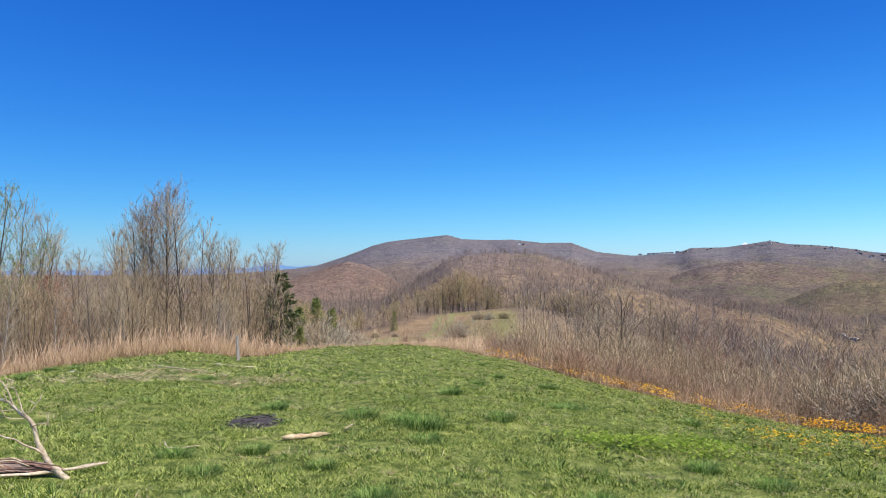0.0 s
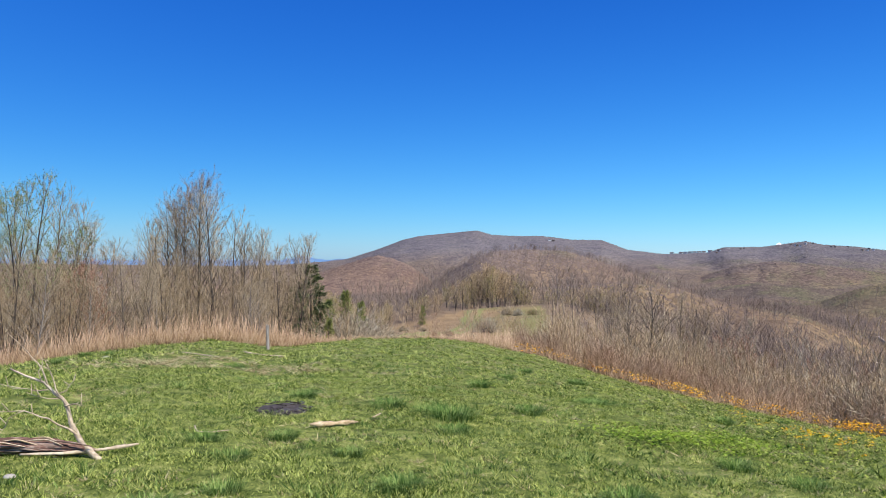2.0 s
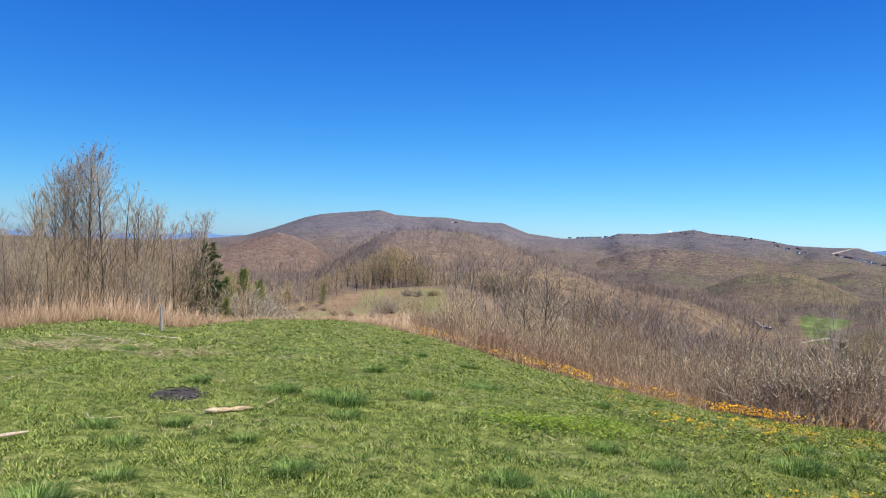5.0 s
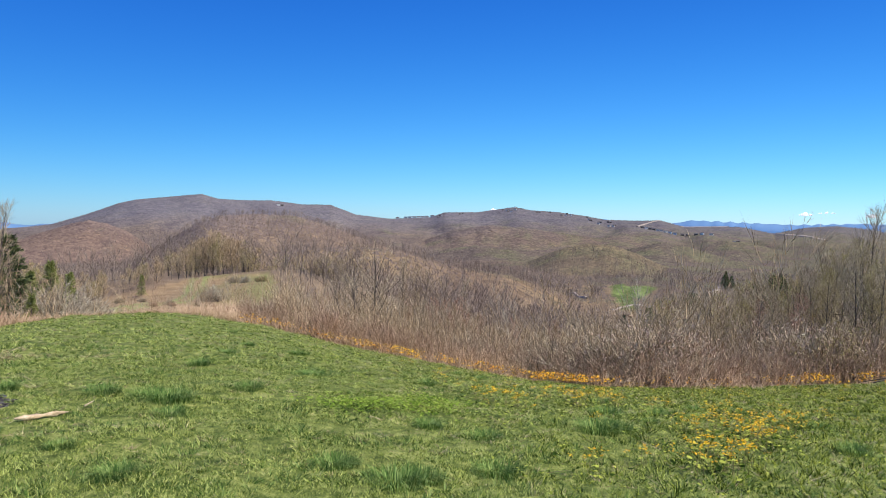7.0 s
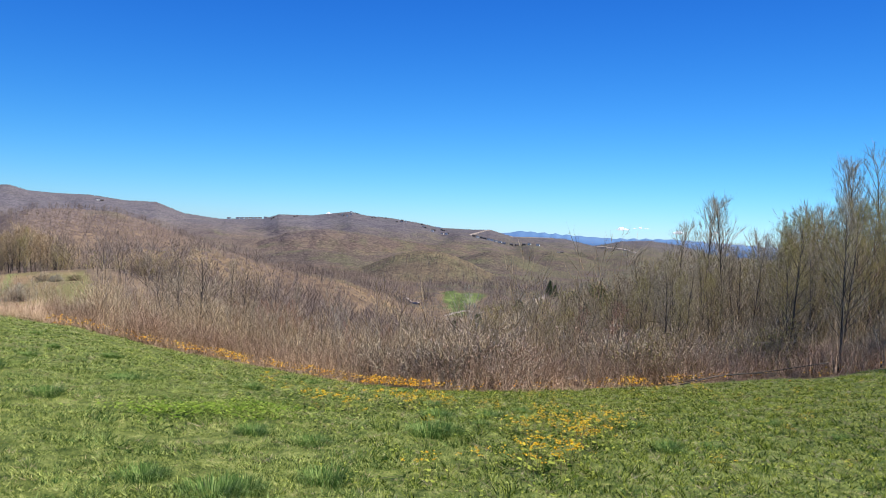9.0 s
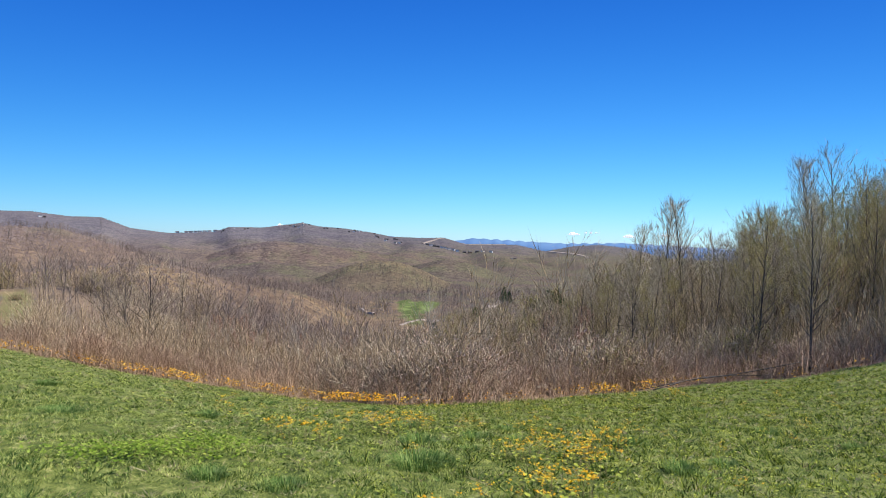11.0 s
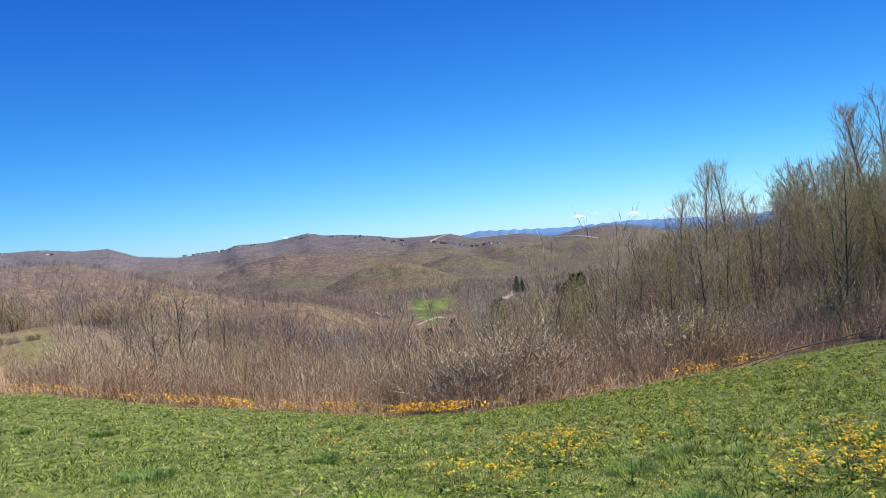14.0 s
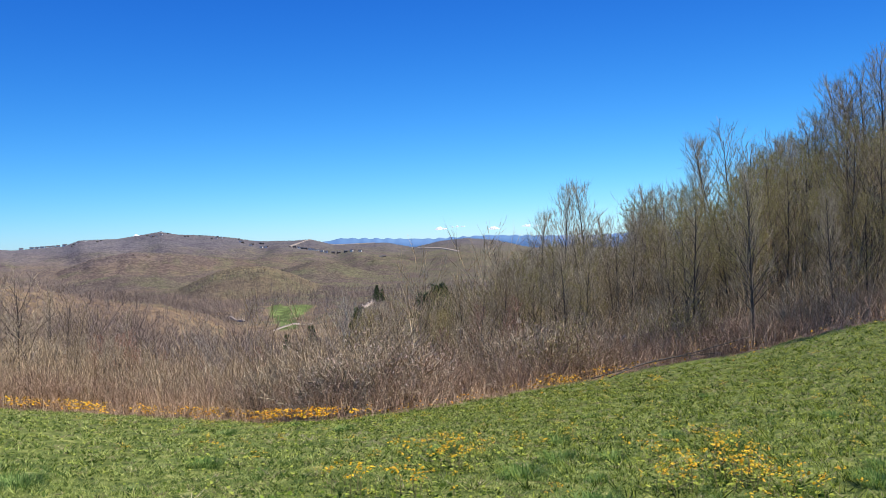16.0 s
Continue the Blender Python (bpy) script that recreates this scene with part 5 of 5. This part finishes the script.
for name, pts, rad, mat, label in (
        ("wood_piece", ((-1.50, 7.45, .035), (-1.36, 7.62, .04), (-1.2, 7.85, .03), (-1.12, 7.96, .02)), .028, SPLITWOOD, "pale split piece of firewood in the grass"),
        ("stick", ((-2.43, 6.98, .06), (-2.36, 6.84, .03), (-2.24, 6.86, .03), (-2.12, 6.96, .03)), .007, DRIFT, "thin pale stick lying on the lawn"),
        ("stick", ((-1.0, 8.15, .03), (-.93, 8.27, .05)), .008, DRIFT, "thin pale stick lying on the lawn"),
        ("pole", ((-5.5, 15.0, .03), (-4.9, 14.6, .03), (-4.5, 14.35, .03)), .016, DRIFT, "long pale pole lying before the dead grass"),
        ("pole", ((-4.9, 17.0, .03), (-4.4, 16.8, .03), (-4.0, 17.1, .03)), .016, DRIFT, "long pale pole lying before the dead grass"),
        ("fallen_branch", ((20.2, 19.0, .1), (21.5, 18.7, .25), (23.0, 17.8, .3), (24.5, 16.6, .5)), .0195, BARK, "dark fallen branch at the meadow's edge"),
        ("fallen_branch", ((20.6, 20.0, .1), (22.2, 18.4, .3), (23.4, 17.0, .2)), .014, BARK, "dark fallen branch at the meadow's edge")):
    base = Vector((pts[0][0], pts[0][1], ground(pts[0][0], pts[0][1])))
    line = resample([at(*p) for p in pts], 12)
    if name == "wood_piece":          # a torn slab: flat, with ragged ends
        rad *= .85
    ob = part(name, rough_tube(line, [rad * (1 - .035 * j) * (1 if rad < .02 else (.35, .8, 1.2, .9, 1.25, .8, 1.1, 1.3, .7, .9, .5, .2)[j]) for j in range(12)], 14, len(label) + int(pts[0][0] * 7), .35 if rad < .02 else .8), mat)
    ob.location = base
    tagged(ob, label, "stick" if "stick" in name else "branch" if "branch" in name else "wood")

for (x, y, s) in ((-7.07, 15.3, .09), (-3.02, 5.18, .045)):
    bm = bmesh.new()
    bmesh.ops.create_icosphere(bm, subdivisions=3, radius=s)
    for v in bm.verts:
        v.co *= 1 + .3 * noise.noise(v.co * 4 / s * .1 + Vector((x, y, 0)))
        v.co.z *= .45
    ob = part("stone", bm, STONE)
    ob.location = (x, y, ground(x, y) + s * .12)
    tagged(ob, "pale flat stone in the grass", "stone")

# the old fire: charred ground with bits of charcoal
pit = new("fire_scar")
pit.location = (-1.95, 8.25, ground(-1.95, 8.25))
base = Vector(pit.location)
bm = bmesh.new()
rings = []
for j in range(7):
    rings.append([])
    for i in range(40):
        t = 6.2832 * i / 40
        s = j / 6 * (1 + .35 * noise.noise(Vector((math.cos(t) * 1.5, math.sin(t) * 1.5, 3))))
        x, y = -1.95 + .34 * s * math.cos(t), 8.25 + .34 * s * math.sin(t)
        rings[-1].append(bm.verts.new(at(x, y, .014 - .0015 * j - .03 * (j == 6) + .003 * noise.noise(Vector((x * 30, y * 30, 0))))))
for j in range(6):
    for i in range(40):
        f = (rings[j][i], rings[j + 1][i], rings[j + 1][(i + 1) % 40], rings[j][(i + 1) % 40])
        bm.faces.new(f)
for f in bm.faces:
    f.smooth = True
part("ash_bed", bm, CHAR, pit)
for k in range(70):
    t, s = rg.uniform(0, 6.28), math.sqrt(rg.uniform(0, 1)) * .88
    x, y = -1.95 + .36 * s * math.cos(t), 8.25 + .42 * s * math.sin(t)
    d = Vector((rg.uniform(-1, 1), rg.uniform(-1, 1), 0)).normalized() * rg.uniform(.01, .035)
    p = at(x, y, .018)
    part("charcoal", rough_tube([p - d, p, p + d], [.004, .007, .004], 6, k, .4), CHAR if k % 5 else ASH, pit)
tagged(pit, "old campfire scar of charcoal and dark ash", "fire scar")

# the marker post
post = new("marker_post")
post.location = (-5.0, 19.5, ground(-5.0, 19.5))
bm = bmesh.new()
bmesh.ops.create_cube(bm, size=1)
for v in bm.verts:
    v.co = Vector((v.co.x * .068, v.co.y * .068, (v.co.z + .5) * .70 - .1))
bmesh.ops.bevel(bm, geom=bm.edges[:], offset=.008, segments=2, affect="EDGES")
part("shaft", bm, POSTWOOD, post)
bm = bmesh.new()
bmesh.ops.create_cube(bm, size=1)
for v in bm.verts:
    v.co = Vector((v.co.x * .072, v.co.y * .072, v.co.z * .03 + .605))
    if v.co.z > .61:
        v.co.x *= .6
        v.co.y *= .6
part("cap", bm, POSTWOOD, post)
post.rotation_euler = (0, radians(-2.5), radians(20))
tagged(post, "weathered grey wooden marker post beside the dead grass", "post")


# ---- far things ----
def strip(name, pts, wide, mat, label, lift=.6):
    """A road draped over the land."""
    line = resample([Vector((x, y, 0)) for x, y in pts], 50)
    vs, fs = [], []
    for k, p in enumerate(line):
        d = (line[min(k + 1, 49)] - line[max(k - 1, 0)]).normalized()
        n = Vector((-d.y, d.x, 0)) * wide / 2
        z = max(ground(p.x + n.x, p.y + n.y), ground(p.x - n.x, p.y - n.y)) + lift
        for q in (p - n, p + n):             # the bank tips a little towards the valley
            vs.append((q.x, q.y, z - (.35 * wide if q.length < p.length else 0)))
        for q in (p - n, p + n):
            vs.append((q.x, q.y, z - lift - 1 - .4 * wide))
    for k in range(49):
        a, b = k * 4, k * 4 + 4
        fs += [(a, a + 1, b + 1, b), (a + 2, a, b, b + 2), (a + 1, a + 3, b + 3, b + 1)]
    tagged(new(name, mesh_of(name, vs, fs, mat)), label, "road", kind="structure")


def polar(*q):
    """Points of the plan from bearings in degrees and distances."""
    return [(r * math.sin(radians(a)), r * math.cos(radians(a))) for a, r in q]


strip("road", ((287, 510), (303, 524), (320, 540), (352, 558)), 1.8, DIRT, "pale dirt lane below the green field", .7)
strip("road", polar((39.9, 3040), (41, 2750), (42.1, 2620), (42.9, 2480)), 7, DIRT, "pale road cut across a far wooded hillside", 3.2)
strip("road", polar((30.9, 2760), (31.4, 2900), (31.9, 3040), (32.4, 3200)), 7, DIRT, "bare dirt track climbing a far hill beside houses", 3.0)
strip("road", polar((33.8, 3270), (34.8, 3270), (35.8, 3272), (36.9, 3275)), 8, DIRT, "pale cleared bank along a far crest", 3.0)
strip("road", polar((35.7, 800), (36.2, 850), (36.8, 925), (37.2, 965)), 4, DIRT, "grey lane winding through the valley woods", 2.6)
strip("road", polar((26.4, 735), (26.8, 715), (27.2, 700), (27.5, 680)), 1.6, DIRT, "short pale track between trees in the valley", 1.6)


def house_kind(wall, label):
    root = new("house")
    bm = bmesh.new()
    bmesh.ops.create_cube(bm, size=1)
    for v in bm.verts:
        v.co = Vector((v.co.x * 17, v.co.y * 10, (v.co.z + .5) * 10 - 4))
    part("wall", bm, wall, root)
    bm = bmesh.new()
    v = [bm.verts.new(p) for p in ((-9.2, -5.8, 5.9), (9.2, -5.8, 5.9), (9.2, 5.8, 5.9), (-9.2, 5.8, 5.9), (-9.2, 0, 10), (9.2, 0, 10))]
    for f in ((0, 1, 5, 4), (2, 3, 4, 5), (1, 2, 5), (3, 0, 4), (3, 2, 1, 0)):
        bm.faces.new([v[i] for i in f])
    part("roof", bm, ROOF, root)
    for x in (-6, -2, 2, 6):
        for z in (1.2, 4.0):
            bm = bmesh.new()
            bmesh.ops.create_cube(bm, size=1)
            for w in bm.verts:
                w.co = Vector((w.co.x * 1.6 + x, w.co.y * .3 - 5.05, w.co.z * 1.5 + z))
            part("window", bm, PANE, root)
    tagged(root, label, "house", "houses on the far hills")
    HIDDEN.append(root)
    return root


HOUSES = (house_kind(WALL_WHITE, "pale house on a far wooded ridge"), house_kind(WALL_BROWN, "brown timber house on a far wooded hillside"))
ROWS = [(a, 3268, .8) for a in (13.9, 14.5, 14.8, 15.1, 15.4, 15.7, 16.0, 16.4)] + [(a, 2735 - 9 * k, .62) for k, a in enumerate((31.2, 31.5, 31.75, 32.0, 32.25, 32.5, 32.8, 33.1, 33.4, 33.9, 34.3, 34.8, 35.2, 35.8))]
ROWS += [(5.5, 2905, .7), (5.75, 2900, .6)] + [(rg.uniform(16.8, 27.5), rg.uniform(2880, 3090), .42) for k in range(24)] + [(rg.uniform(27.5, 31), rg.uniform(2780, 3050), .55) for k in range(9)] + [(37.3, 2330, .6), (37.5, 2320, .6)]
for k, (a, r, size) in enumerate(ROWS):
    x, y = polar((a, r))[0]
    copy_thing(HOUSES[0 if k < 8 or rg.random() < .45 else 1], pose(x, y, ground(x, y) + (.6 if k < 8 else 1.0), 0, 0, -a + rg.uniform(-30, 30)) @ Matrix.Scale(size, 4))

# blue mountains behind everything, their haze put into the colour
az = np.arange(-60, 95, .25)
R = 4780
top = np.interp(az, (-60, -27, -20, -13.5, -12.2, -10.5, -8.5, -4, 20, 28.6, 29.5, 33, 34.5, 36, 39, 41, 45, 52, 60, 95), (-.4, -.55, -.45, -.35, -.05, -.3, -.12, -.3, .2, .72, .45, .4, .68, .62, .5, .44, .56, .3, .5, .2))
top = R * np.tan(np.radians(top)) + 1.6 + 3 * np.sin(az * 7) + 2 * np.sin(az * 17 + 1)
a = np.radians(az)
rows = [(R, top), (R - 90, top - 45), (R - 160, np.full(len(az), -140.0)), (R + 90, top - 60)]
v = np.concatenate([np.stack([r * np.sin(a), r * np.cos(a), z], 1) for r, z in rows])
n = len(az)
f = [(i, i + 1, j + 1, j) for p, s in ((1, 0), (2, 1), (0, 3)) for i, j in zip(range(p * n, p * n + n - 1), range(s * n, s * n + n - 1))]
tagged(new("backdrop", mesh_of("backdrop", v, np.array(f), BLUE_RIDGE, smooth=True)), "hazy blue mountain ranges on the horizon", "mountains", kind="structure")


def cloud(x, y, z, wide, high, seed):
    r = random.Random(seed)
    bm = bmesh.new()
    for k in range(16):
        u = r.uniform(-1, 1)
        s = high * (1.05 - abs(u)) * r.uniform(.45, .8)
        bmesh.ops.create_icosphere(bm, subdivisions=2, radius=s, matrix=Matrix.Translation((u * wide / 2, r.uniform(-.2, .2) * wide, s * .6 + r.uniform(-.1, .1) * high)))
    for w in bm.verts:
        w.co += Vector((0, 0, 1)) * noise.noise(w.co * .12) * high * .15
    for fc in bm.faces:
        fc.smooth = True
    ob = part("cloud", bm, CLOUD)
    ob.matrix_world = pose(x, y, z, 0, 0, math.degrees(-math.atan2(x, y)))
    tagged(ob, "small white fair-weather cloud over the far ridge", "cloud", kind="stuff")


for k, (x, y, z, w, h) in enumerate(((3057, 3438, 88, 80, 16), (3131, 3371, 99, 105, 9), (1630, 4301, 100, 50, 9), (3277, 3231, 80, 90, 14), (3420, 3080, 90, 120, 12))):
    cloud(x, y, z, w, h, k)

# the kinds that were only patterns for copies
for ob in HIDDEN:
    for o in [*ob.children_recursive, ob]:
        bpy.data.objects.remove(o)
